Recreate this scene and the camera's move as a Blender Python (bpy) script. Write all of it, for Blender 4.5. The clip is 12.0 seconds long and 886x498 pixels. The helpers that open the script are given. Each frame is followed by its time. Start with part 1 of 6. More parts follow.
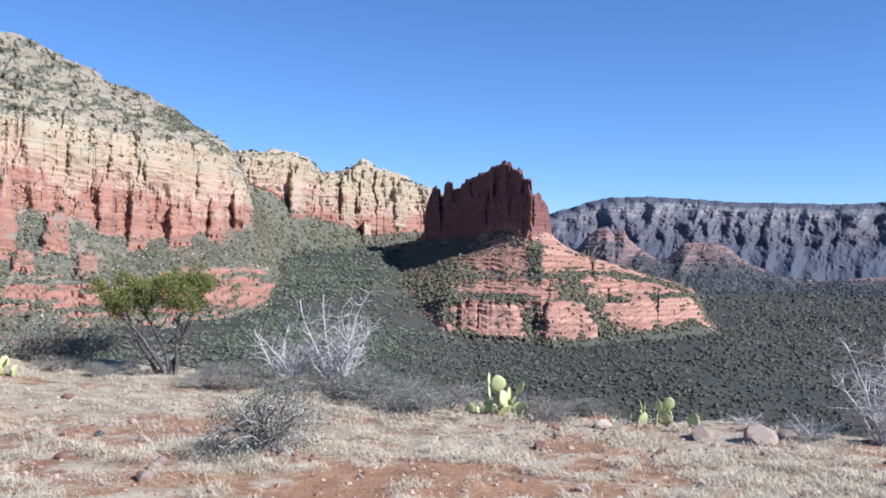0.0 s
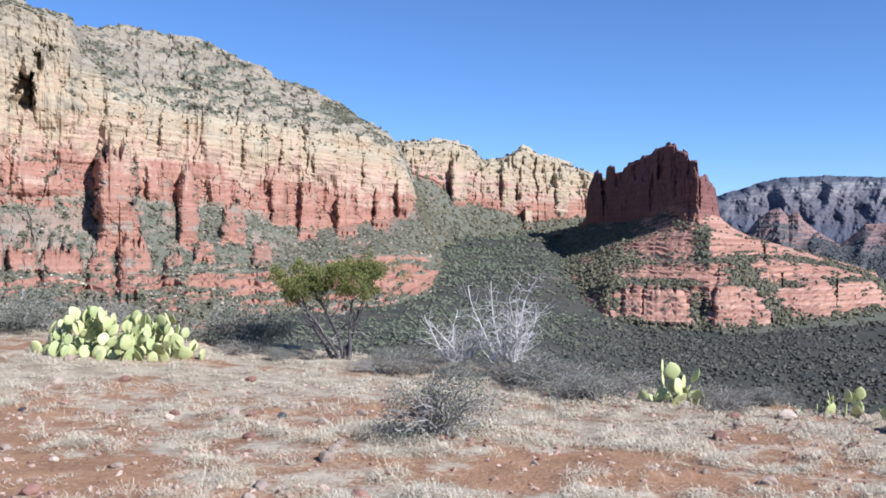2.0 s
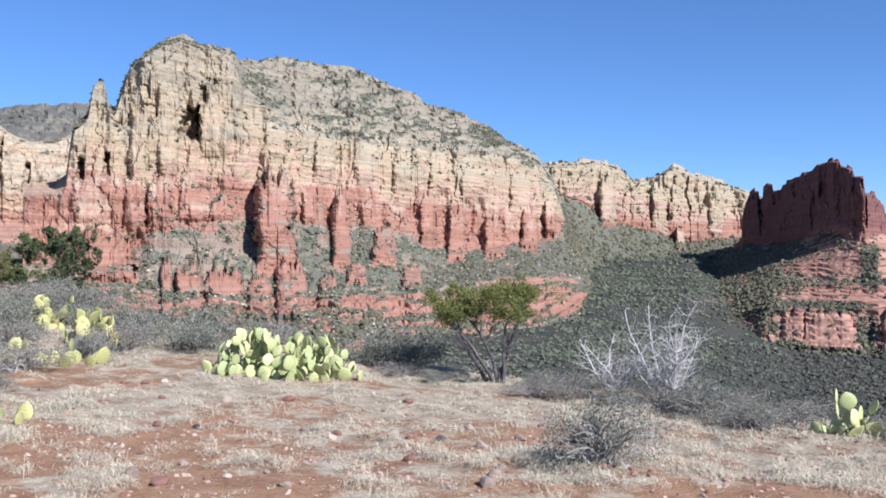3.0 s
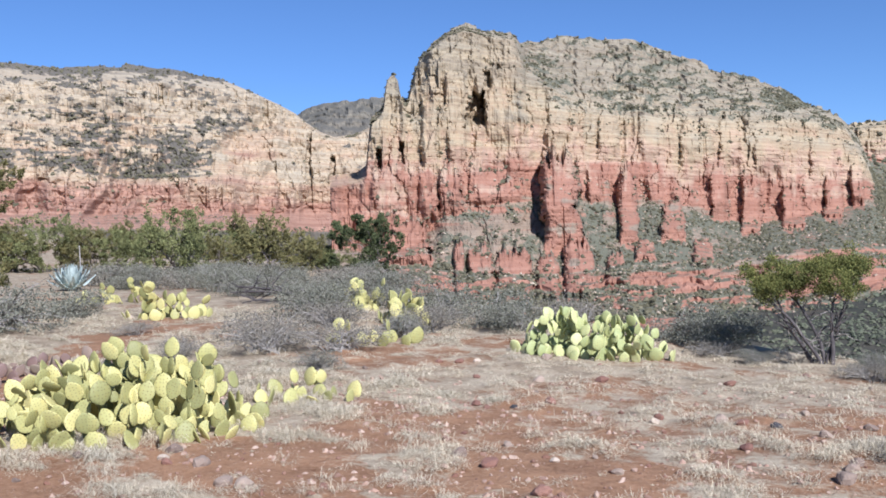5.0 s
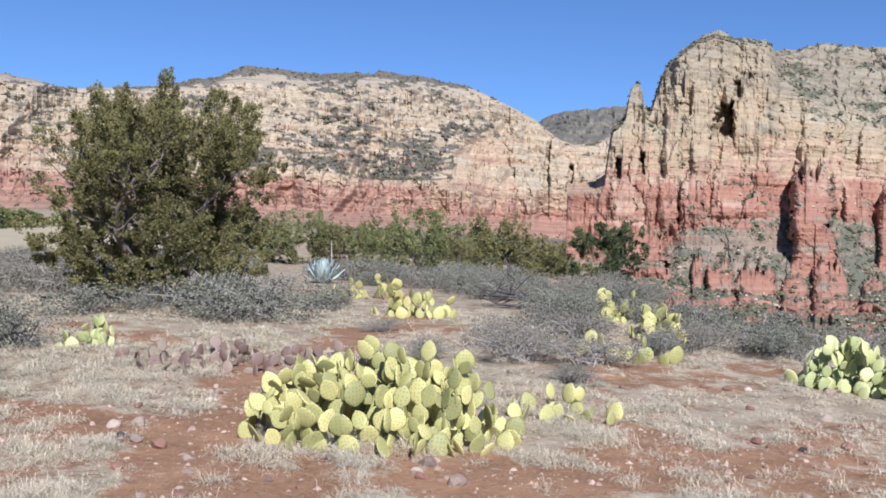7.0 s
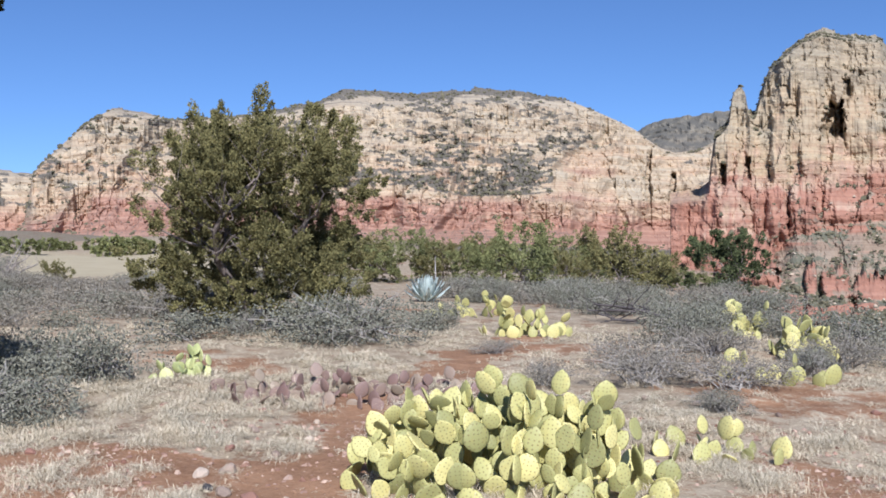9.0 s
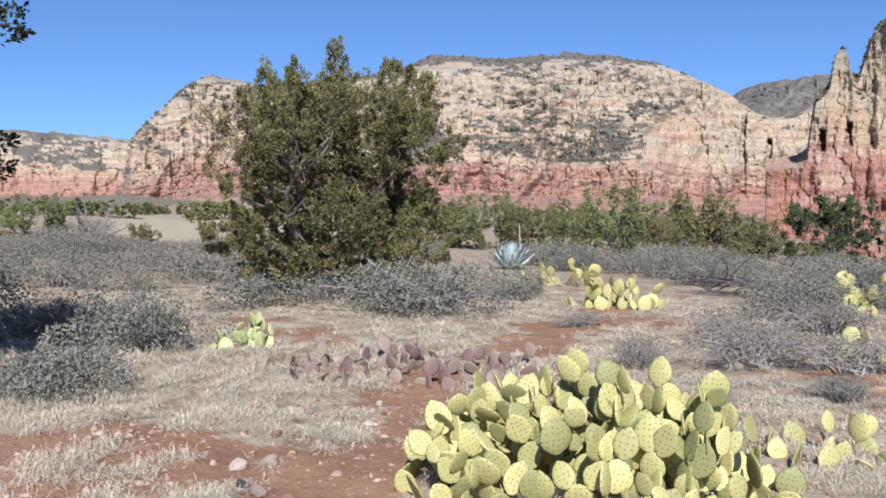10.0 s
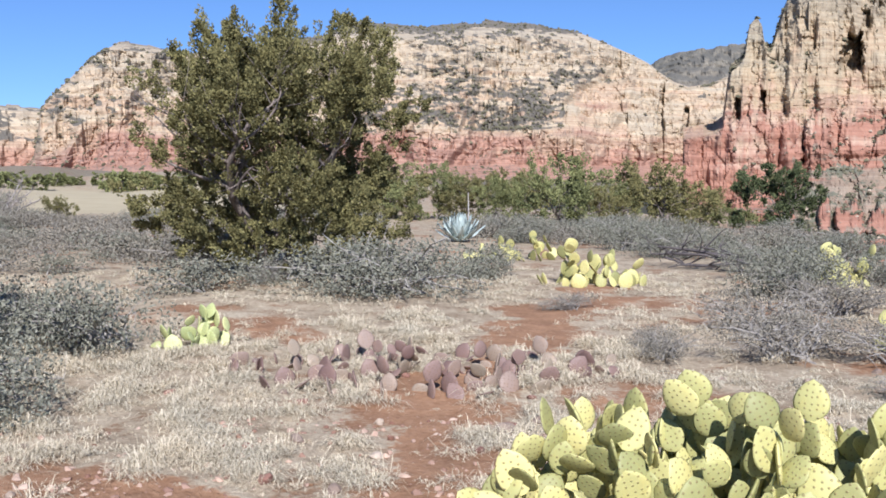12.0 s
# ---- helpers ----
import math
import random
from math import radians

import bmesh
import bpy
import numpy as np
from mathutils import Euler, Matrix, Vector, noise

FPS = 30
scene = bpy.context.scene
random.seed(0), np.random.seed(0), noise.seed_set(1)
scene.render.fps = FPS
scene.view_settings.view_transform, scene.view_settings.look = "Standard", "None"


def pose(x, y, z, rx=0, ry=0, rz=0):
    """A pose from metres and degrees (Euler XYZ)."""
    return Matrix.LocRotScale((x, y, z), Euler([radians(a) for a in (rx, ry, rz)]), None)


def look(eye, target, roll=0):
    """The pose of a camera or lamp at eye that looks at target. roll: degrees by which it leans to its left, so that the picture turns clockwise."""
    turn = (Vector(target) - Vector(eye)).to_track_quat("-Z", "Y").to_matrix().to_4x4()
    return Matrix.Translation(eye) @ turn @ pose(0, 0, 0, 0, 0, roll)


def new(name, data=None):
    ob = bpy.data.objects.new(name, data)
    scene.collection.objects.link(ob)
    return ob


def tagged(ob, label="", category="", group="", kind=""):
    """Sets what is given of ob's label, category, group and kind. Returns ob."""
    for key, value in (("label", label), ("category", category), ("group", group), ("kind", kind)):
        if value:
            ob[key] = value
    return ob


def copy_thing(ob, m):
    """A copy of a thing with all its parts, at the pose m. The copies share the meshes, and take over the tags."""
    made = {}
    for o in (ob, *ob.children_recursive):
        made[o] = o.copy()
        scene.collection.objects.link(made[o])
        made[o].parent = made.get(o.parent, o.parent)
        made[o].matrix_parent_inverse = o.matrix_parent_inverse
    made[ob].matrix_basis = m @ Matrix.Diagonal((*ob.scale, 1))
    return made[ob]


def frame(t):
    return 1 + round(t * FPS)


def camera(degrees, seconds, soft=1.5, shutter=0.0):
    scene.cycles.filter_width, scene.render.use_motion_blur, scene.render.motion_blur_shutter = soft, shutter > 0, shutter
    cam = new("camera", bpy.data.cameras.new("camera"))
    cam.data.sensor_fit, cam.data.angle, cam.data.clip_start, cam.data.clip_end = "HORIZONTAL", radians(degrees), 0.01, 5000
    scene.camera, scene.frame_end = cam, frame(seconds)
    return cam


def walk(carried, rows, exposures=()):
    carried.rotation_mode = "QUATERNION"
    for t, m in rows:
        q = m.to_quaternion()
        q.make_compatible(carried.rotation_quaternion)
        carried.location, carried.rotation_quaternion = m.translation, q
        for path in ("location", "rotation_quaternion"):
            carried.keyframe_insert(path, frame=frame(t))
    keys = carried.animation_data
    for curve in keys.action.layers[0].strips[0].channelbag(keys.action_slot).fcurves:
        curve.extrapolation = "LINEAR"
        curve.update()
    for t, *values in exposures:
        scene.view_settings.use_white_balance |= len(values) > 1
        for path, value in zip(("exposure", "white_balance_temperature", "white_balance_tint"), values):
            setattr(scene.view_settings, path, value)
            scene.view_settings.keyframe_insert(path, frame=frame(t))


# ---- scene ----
cam = camera(50.56, 12.0, soft=1.75)
# seconds, place, yaw, pitch, roll of the carried camera
ROWS = [
    (0.0, -0.000, 0.000, 1.550, -0.00, 0.59, -0.54),
    (0.5, -0.006, 0.009, 1.547, 0.90, 0.63, 0.00),
    (1.0, -0.025, 0.035, 1.545, 2.51, -0.07, -0.35),
    (1.5, -0.045, 0.032, 1.547, 5.12, -0.42, -0.05),
    (2.0, -0.077, 0.045, 1.542, 9.84, -0.27, 0.23),
    (2.5, -0.105, 0.045, 1.556, 14.06, 0.67, 0.58),
    (3.0, -0.168, 0.054, 1.561, 18.85, 1.11, 0.40),
    (3.5, -0.298, 0.081, 1.567, 22.93, 1.70, -0.86),
    (3.7, -0.354, 0.076, 1.568, 25.20, 1.84, -0.28),
    (5.3, -0.582, 0.285, 1.548, 39.07, -0.32, 1.00),
    (5.5, -0.617, 0.313, 1.540, 41.29, -0.43, -0.16),
    (6.0, -0.743, 0.384, 1.511, 44.99, -1.72, -0.61),
    (6.5, -1.028, 0.518, 1.534, 47.29, 0.23, -0.09),
    (7.0, -1.261, 0.577, 1.545, 50.40, 0.74, -1.14),
    (7.2, -1.350, 0.604, 1.543, 52.06, 1.15, 0.94),
    (8.8, -2.086, 0.978, 1.565, 53.97, 0.34, 1.01),
    (9.0, -2.215, 1.122, 1.547, 56.60, 1.66, 0.55),
    (9.5, -2.536, 1.454, 1.573, 61.43, 0.06, 1.69),
    (10.0, -2.990, 1.704, 1.540, 61.88, -0.36, -0.00),
    (10.5, -3.426, 1.881, 1.522, 61.52, -1.67, -3.29),
    (11.0, -3.782, 1.956, 1.553, 65.09, -1.45, 0.34),
    (11.5, -4.169, 1.874, 1.583, 65.13, -0.12, 0.08),
    (12.0, -4.541, 1.886, 1.610, 57.19, -2.27, 0.52)]
walk(cam, [(t, pose(x, y, z, 90 + pitch, roll, yaw)) for t, x, y, z, yaw, pitch, roll in ROWS],
     exposures=[(0.0, 0.74, 5400, 14), (3.0, 0.69, 5450, 14), (5.5, 0.52, 5550, 14.8), (9.0, 0.48, 5600, 14.8), (11.5, 0.56, 5650, 14.8), (12.0, 0.64, 5650, 14.8)])

# ---------- light ----------
SUN_AZ, SUN_EL = -117.0, 37.0            # degrees left of the first heading, degrees up
world = bpy.data.worlds.new("sky")
scene.world = world
world.use_nodes = True
wn, wl = world.node_tree.nodes, world.node_tree.links
sky = wn.new("ShaderNodeTexSky")
sky.sky_type = "NISHITA"
sky.sun_disc = False
sky.sun_elevation = radians(SUN_EL)
sky.sun_rotation = radians(-SUN_AZ)
sky.altitude = 2200
sky.air_density, sky.dust_density, sky.ozone_density = 1.0, 0.0, 6.0
wn["Background"].inputs["Strength"].default_value = 0.082
wl.new(sky.outputs[0], wn["Background"].inputs["Color"])
sun_data = bpy.data.lights.new("sun", "SUN")
sun_data.energy, sun_data.angle, sun_data.color = 5.0, radians(0.5), (1.0, 0.94, 0.84)
sun = new("sun", sun_data)
sun.matrix_world = look((0, 0, 60), (-60 * math.cos(radians(SUN_EL)) * math.sin(radians(-SUN_AZ)),
                                     -60 * math.cos(radians(SUN_EL)) * math.cos(radians(SUN_AZ)),
                                     60 - 60 * math.sin(radians(SUN_EL))))


# ---------- noise on arrays ----------
def hash3(i, j, k):
    h = (i.astype(np.int64) * 374761393 + j.astype(np.int64) * 668265263 + k.astype(np.int64) * 2147483647) & 0xFFFFFFFF
    h = ((h ^ (h >> 13)) * 1274126177) & 0xFFFFFFFF
    h = ((h ^ (h >> 16)) * 2246822519) & 0xFFFFFFFF
    return ((h ^ (h >> 15)) & 0xFFFF) / 32767.5 - 1.0


def vnoise(x, y, z=0.0):
    """Smooth noise between -1 and 1 at arrays of places."""
    x, y, z = np.broadcast_arrays(np.asarray(x, float), np.asarray(y, float), np.asarray(z, float))
    i, j, k = np.floor(x), np.floor(y), np.floor(z)
    u, v, w = x - i, y - j, z - k
    u, v, w = u * u * (3 - 2 * u), v * v * (3 - 2 * v), w * w * (3 - 2 * w)
    out = 0
    for a in (0, 1):
        for b in (0, 1):
            for c in (0, 1):
                out = out + hash3(i + a, j + b, k + c) * (u if a else 1 - u) * (v if b else 1 - v) * (w if c else 1 - w)
    return out


def fbm(x, y, z=0.0, octaves=4, gain=0.5):
    out, amp = 0, 1.0
    for o in range(octaves):
        f = 2.03 ** o
        out = out + amp * vnoise(x * f + 17.3 * o, y * f + 5.1 * o, np.asarray(z) * f + 9.7 * o)
        amp *= gain
    return out


def ridged(x, y, z=0.0, octaves=3):
    out, amp = 0, 1.0
    for o in range(octaves):
        f = 2.1 ** o
        out = out + amp * (1 - 2 * np.abs(vnoise(x * f + 31.7 * o, y * f + 3.3 * o, np.asarray(z) * f)))
        amp *= 0.5
    return out


def smooth(a, lo, hi):
    t = np.clip((a - lo) / (hi - lo), 0, 1)
    return t * t * (3 - 2 * t)


def curve_of(pairs, a):
    """Values along azimuth from pairs (azimuth, value) in any order."""
    p = sorted(pairs)
    return np.interp(a, [q[0] for q in p], [q[1] for q in p])


# ---------- materials ----------
def material(name):
    m = bpy.data.materials.new(name)
    m.use_nodes = True
    n, l = m.node_tree.nodes, m.node_tree.links
    return m, n, l, n["Principled BSDF"]


def noise_node(n, l, scale, detail=4.0, rough=0.55, vec=None, distort=0.0):
    t = n.new("ShaderNodeTexNoise")
    t.inputs["Scale"].default_value, t.inputs["Detail"].default_value = scale, detail
    t.inputs["Roughness"].default_value, t.inputs["Distortion"].default_value = rough, distort
    if vec is not None:
        l.new(vec, t.inputs["Vector"])
    return t.outputs["Fac"]


def ramp(n, l, fac, stops):
    r = n.new("ShaderNodeValToRGB")
    e = r.color_ramp.elements
    while len(e) < len(stops):
        e.new(0.5)
    for i, (p, c) in enumerate(stops):
        e[i].position = p
        e[i].color = (*c, 1) if len(c) == 3 else c
    l.new(fac, r.inputs["Fac"])
    return r.outputs["Color"]


def grey(n, l, fac, lo, hi, a=0.0, b=1.0):
    r = n.new("ShaderNodeMapRange")
    for i, v in zip(("From Min", "From Max", "To Min", "To Max"), (lo, hi, a, b)):
        r.inputs[i].default_value = v
    l.new(fac, r.inputs["Value"])
    return r.outputs["Result"]


def mix(n, l, fac, a, b, kind="MIX"):
    m = n.new("ShaderNodeMix")
    m.data_type, m.blend_type = "RGBA", kind
    for sock, v in ((m.inputs["Factor"], fac), (m.inputs["A"], a), (m.inputs["B"], b)):
        if isinstance(v, (int, float)):
            sock.default_value = v
        elif isinstance(v, tuple):
            sock.default_value = (*v, 1)
        else:
            l.new(v, sock)
    return m.outputs["Result"]


def maths(n, l, op, a, b=0.0):
    m = n.new("ShaderNodeMath")
    m.operation = op
    for sock, v in zip(m.inputs, (a, b)):
        if isinstance(v, (int, float)):
            sock.default_value = v
        else:
            l.new(v, sock)
    return m.outputs[0]


def bump(n, l, height, strength, distance, bsdf):
    b = n.new("ShaderNodeBump")
    b.inputs["Strength"].default_value, b.inputs["Distance"].default_value = strength, distance
    l.new(height, b.inputs["Height"])
    l.new(b.outputs["Normal"], bsdf.inputs["Normal"])
    return b


def position(n, l, scale):
    g, m = n.new("ShaderNodeNewGeometry"), n.new("ShaderNodeMapping")
    m.inputs["Scale"].default_value = scale
    l.new(g.outputs["Position"], m.inputs["Vector"])
    return m.outputs["Vector"]


def attribute(n, name):
    a = n.new("ShaderNodeAttribute")
    a.attribute_name = name
    return a.outputs["Fac"]


def rock_material(name, stops, band=0.35, veg=(0.095, 0.097, 0.067), grain=0.03):
    """Layered sandstone: colour by the strata's number, thin beds, streaks and plants on ledges."""
    m, n, l, b = material(name)
    pos1 = position(n, l, (1, 1, 1))
    warp = noise_node(n, l, 0.012, 3, 0.5, pos1)
    seam = noise_node(n, l, 1.0, 3, 0.6, position(n, l, (0.005, 0.005, 0.10)))
    lay = maths(n, l, "ADD", maths(n, l, "ADD", attribute(n, "strata"), maths(n, l, "MULTIPLY", maths(n, l, "SUBTRACT", seam, 0.5), 2.4)), maths(n, l, "MULTIPLY", maths(n, l, "SUBTRACT", warp, 0.5), 0.9))
    base = ramp(n, l, maths(n, l, "DIVIDE", lay, 6.0), stops)
    beds = noise_node(n, l, 1.0, 4, 0.65, position(n, l, (0.004, 0.004, 0.16)))
    c = mix(n, l, grey(n, l, beds, 0.38, 0.62, 0, band), base, mix(n, l, 1.0, base, (1.35, 1.45, 1.5), "MULTIPLY"))
    beds2 = noise_node(n, l, 1.0, 3, 0.6, position(n, l, (0.006, 0.006, 0.45)))
    c = mix(n, l, grey(n, l, beds2, 0.42, 0.6, 0.0, band), c, mix(n, l, 1.0, c, (0.55, 0.42, 0.38), "MULTIPLY"))
    streak = noise_node(n, l, 1.0, 4, 0.6, position(n, l, (0.09, 0.09, 0.008)))
    c = mix(n, l, grey(n, l, streak, 0.52, 0.74, 0.0, 0.26), c, mix(n, l, 1.0, c, (0.5, 0.45, 0.43), "MULTIPLY"))
    spots = noise_node(n, l, grain * 4, 5, 0.65, pos1)
    c = mix(n, l, grey(n, l, spots, 0.35, 0.7, 0.0, 0.35), c, mix(n, l, 1.0, c, (1.35, 1.3, 1.2), "MULTIPLY"))
    tuft = noise_node(n, l, 0.17, 6, 0.78, pos1)
    cover = maths(n, l, "ADD", attribute(n, "cover"), maths(n, l, "MULTIPLY", maths(n, l, "SUBTRACT", tuft, 0.5), 2.6))
    green = mix(n, l, tuft, veg, (veg[0] * 1.9, veg[1] * 1.8, veg[2] * 1.9))
    c = mix(n, l, grey(n, l, cover, 0.45, 0.6), c, green)
    l.new(c, b.inputs["Base Color"])
    b.inputs["Roughness"].default_value = 0.95
    b.inputs["Specular IOR Level"].default_value = 0.15
    h = maths(n, l, "ADD", maths(n, l, "MULTIPLY", beds2, 0.8), maths(n, l, "ADD", spots, maths(n, l, "MULTIPLY", streak, 0.8)))
    bump(n, l, h, 0.5, 3.0, b)
    return m


RED, DEEP, PINK, TAN, PALE, GREY = (0.305, 0.160, 0.112), (0.28, 0.14, 0.103), (0.39, 0.275, 0.205), (0.355, 0.272, 0.177), (0.345, 0.282, 0.193), (0.27, 0.232, 0.17)
TALUS = (0.25, 0.195, 0.145)
M_MASSIF = rock_material("layered sandstone", [(0.0, RED), (0.16, RED), (0.20, TALUS), (0.30, TALUS), (0.335, RED), (0.46, RED), (0.50, (0.345, 0.215, 0.155)), (0.55, (0.385, 0.265, 0.19)), (0.61, (0.395, 0.285, 0.195)), (0.68, TAN), (0.78, PALE), (0.87, GREY), (1.0, GREY)])
M_BACK = rock_material("pale sandstone", [(0.0, (0.33, 0.195, 0.145)), (0.30, (0.345, 0.205, 0.15)), (0.40, (0.385, 0.265, 0.19)), (0.52, (0.41, 0.312, 0.215)), (0.60, (0.40, 0.326, 0.23)), (0.76, (0.37, 0.315, 0.235)), (0.84, (0.18, 0.15, 0.115)), (1.0, (0.17, 0.14, 0.11))], 0.4, (0.10, 0.092, 0.072))
M_BUTTE = rock_material("red sandstone", [(0.0, (0.35, 0.20, 0.145)), (0.3, (0.35, 0.19, 0.135)), (0.66, (0.35, 0.20, 0.145)), (0.75, DEEP), (1.0, DEEP)], 0.6, (0.058, 0.06, 0.044))
# red rock darkened towards purple: the fin's shaded face is in its colour
M_FIN = rock_material("shade-darkened red sandstone", [(0.0, RED), (0.16, (0.18, 0.085, 0.072)), (0.5, (0.15, 0.072, 0.066)), (1.0, (0.23, 0.125, 0.10))], 0.25)
# the mesa's blue-grey base colours carry the haze of distance
M_MESA = rock_material("haze-tinted wooded sandstone", [(0.0, (0.075, 0.075, 0.095)), (0.17, (0.09, 0.082, 0.098)), (0.3, (0.13, 0.12, 0.13)), (0.37, (0.23, 0.215, 0.21)), (0.43, (0.11, 0.115, 0.13)), (1.0, (0.12, 0.13, 0.14))], 0.1, (0.055, 0.06, 0.072), 0.008)
M_RIDGE = rock_material("wooded ridge", [(0.0, (0.15, 0.135, 0.11)), (0.25, (0.19, 0.17, 0.135)), (1.0, (0.17, 0.15, 0.125))], 0.3, (0.085, 0.083, 0.068), 0.01)
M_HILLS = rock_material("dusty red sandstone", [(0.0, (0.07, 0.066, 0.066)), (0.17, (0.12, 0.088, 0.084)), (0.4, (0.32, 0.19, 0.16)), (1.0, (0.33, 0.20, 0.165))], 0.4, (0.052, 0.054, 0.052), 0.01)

# ---------- the lie of the land ----------
EYE0 = 1.55
EDGE = [(-180, 60), (-110, 45), (-60, 14), (-26, 10.0), (-14, 10.2), (0, 11.5), (7, 12.5), (17, 15), (25, 15.5), (33, 17), (38, 24), (44, 45), (48, 60), (100, 60), (180, 60)]
AZ_T = [-180, -110, -60, -27, -16, -8, -2, 4, 10, 18, 28, 38, 48, 58, 70, 92, 130, 180]
LAND = {  # height of the land at these distances, along AZ_T
    60: [1.5, 0, -14, -26, -27, -27, -27, -26, -24, -21, -15, -5, 1.2, 2.0, 1.9, 1.6, 2, 1.5],
    150: [2, -8, -40, -58, -58, -58, -58, -57, -55, -50, -44, -26, -4, 4.5, 5.2, 4.6, 4, 2],
    400: [4, -20, -70, -76, -77, -77, -76, -72, -68, -60, -54, -40, -8, 14, 16, 13, 10, 4],
    800: [0, -40, -78, -79, -66, -67, -65, -50, -44, -45, -45, -35, 10, 30, 34, 32, 20, 0],
    1200: [-20, -60, -80, -80, -80, -78, -40, 0, 4, -5, -10, 0, 25, 40, 45, 42, 30, -20],
    2000: [-40, -80, -80, -79, -79, -75, 0, 30, 44, 50, 50, 50, 60, 70, 70, 70, 40, -40],
    4900: [-60, -80, -60, -50, -50, -50, -40, 0, 20, 40, 50, 50, 50, 50, 50, 50, 20, -60],
}


def tussock(x, y):
    """Low mounds of matted grass, away from the trodden earth."""
    m = smooth(vnoise(x / 0.24, y / 0.24, 2.0) + 0.5 * vnoise(x / 0.11, y / 0.11, 6.0), 0.0, 0.9) + 0.6 * smooth(vnoise(x / 0.55, y / 0.55, 9.0), 0.1, 0.7)
    return 0.032 * m * (1 - 0.85 * path_cover(x, y)) * smooth(np.hypot(x, y), 2, 4) * (1 - smooth(np.hypot(x, y), 22, 30))


def near_height(x, y):
    rise = 0.034 * np.logaddexp(0, (-x - 1.0) * 1.2) / 1.2
    return rise - 0.012 * np.maximum(0, x) - 0.030 * np.maximum(0, y - 5) * smooth(x, -7.6, -4.4) + 0.05 * fbm(x / 2.3, y / 2.3, 0.3, 3) * smooth(np.hypot(x, y), 1, 4) + tussock(x, y)


def land(x, y):
    """Height of the ground at arrays of places."""
    x, y = np.asarray(x, float), np.asarray(y, float)
    r, az = np.hypot(x, y), np.degrees(np.arctan2(-x, y))
    e = np.interp(az, [q[0] for q in EDGE], [q[1] for q in EDGE])
    e = e + 0.8 * vnoise(az / 4.0, 0.5)
    zn = near_height(x, y)
    k = np.minimum(1, e / np.maximum(r, 1e-6))
    ze = near_height(x * k, y * k)
    out = np.where(r <= e, zn, 0.0)
    rs = sorted(LAND)
    heights = [np.interp(az, AZ_T, LAND[q]) for q in rs]
    heights[0] = np.where(e >= 60, ze, heights[0])
    lr = np.log(np.maximum(r, 0.1))
    prev_l, prev_z = np.log(np.minimum(e, 59.9)), ze
    for q, h in zip(rs, heights):
        t = np.clip((lr - prev_l) / (np.log(q) - prev_l), 0, 1)
        inside = (lr > prev_l) & (lr <= np.log(q))
        out = np.where(inside & (r > e), prev_z + (h - prev_z) * t, out)
        prev_l, prev_z = np.full_like(lr, np.log(q)), h
    out = np.where(r > rs[-1], heights[-1], out)
    rough = smooth(r, 25, 150)
    return out + rough * (2.2 * fbm(x / 60, y / 60, 0.7, 4) + 5.0 * smooth(r, 200, 700) * fbm(x / 240, y / 240, 2.7, 3))


def grid_mesh(name, V, nu, nv, attrs=None, mat=None, closed=False, smooth_faces=True):
    """A sheet of nv rows with nu places each."""
    i = np.arange(nv - 1)[:, None] * nu + np.arange(nu if closed else nu - 1)[None, :]
    a, b = i, (i // nu) * nu + (i % nu + 1) % nu
    F = np.stack([a, b, b + nu, a + nu], -1).reshape(-1, 4)
    me = bpy.data.meshes.new(name)
    me.vertices.add(len(V))
    me.vertices.foreach_set("co", np.ascontiguousarray(V, dtype=np.float32).ravel())
    me.loops.add(F.size)
    me.loops.foreach_set("vertex_index", F.astype(np.int32).ravel())
    me.polygons.add(len(F))
    me.polygons.foreach_set("loop_start", np.arange(0, F.size, 4, dtype=np.int32))
    me.polygons.foreach_set("use_smooth", np.full(len(F), smooth_faces, dtype=bool))
    for key, val in (attrs or {}).items():
        at = me.attributes.new(key, "FLOAT", "POINT")
        at.data.foreach_set("value", np.ascontiguousarray(val, dtype=np.float32).ravel())
    me.update(calc_edges=True)
    me.validate()
    if mat:
        me.materials.append(mat)
    return me


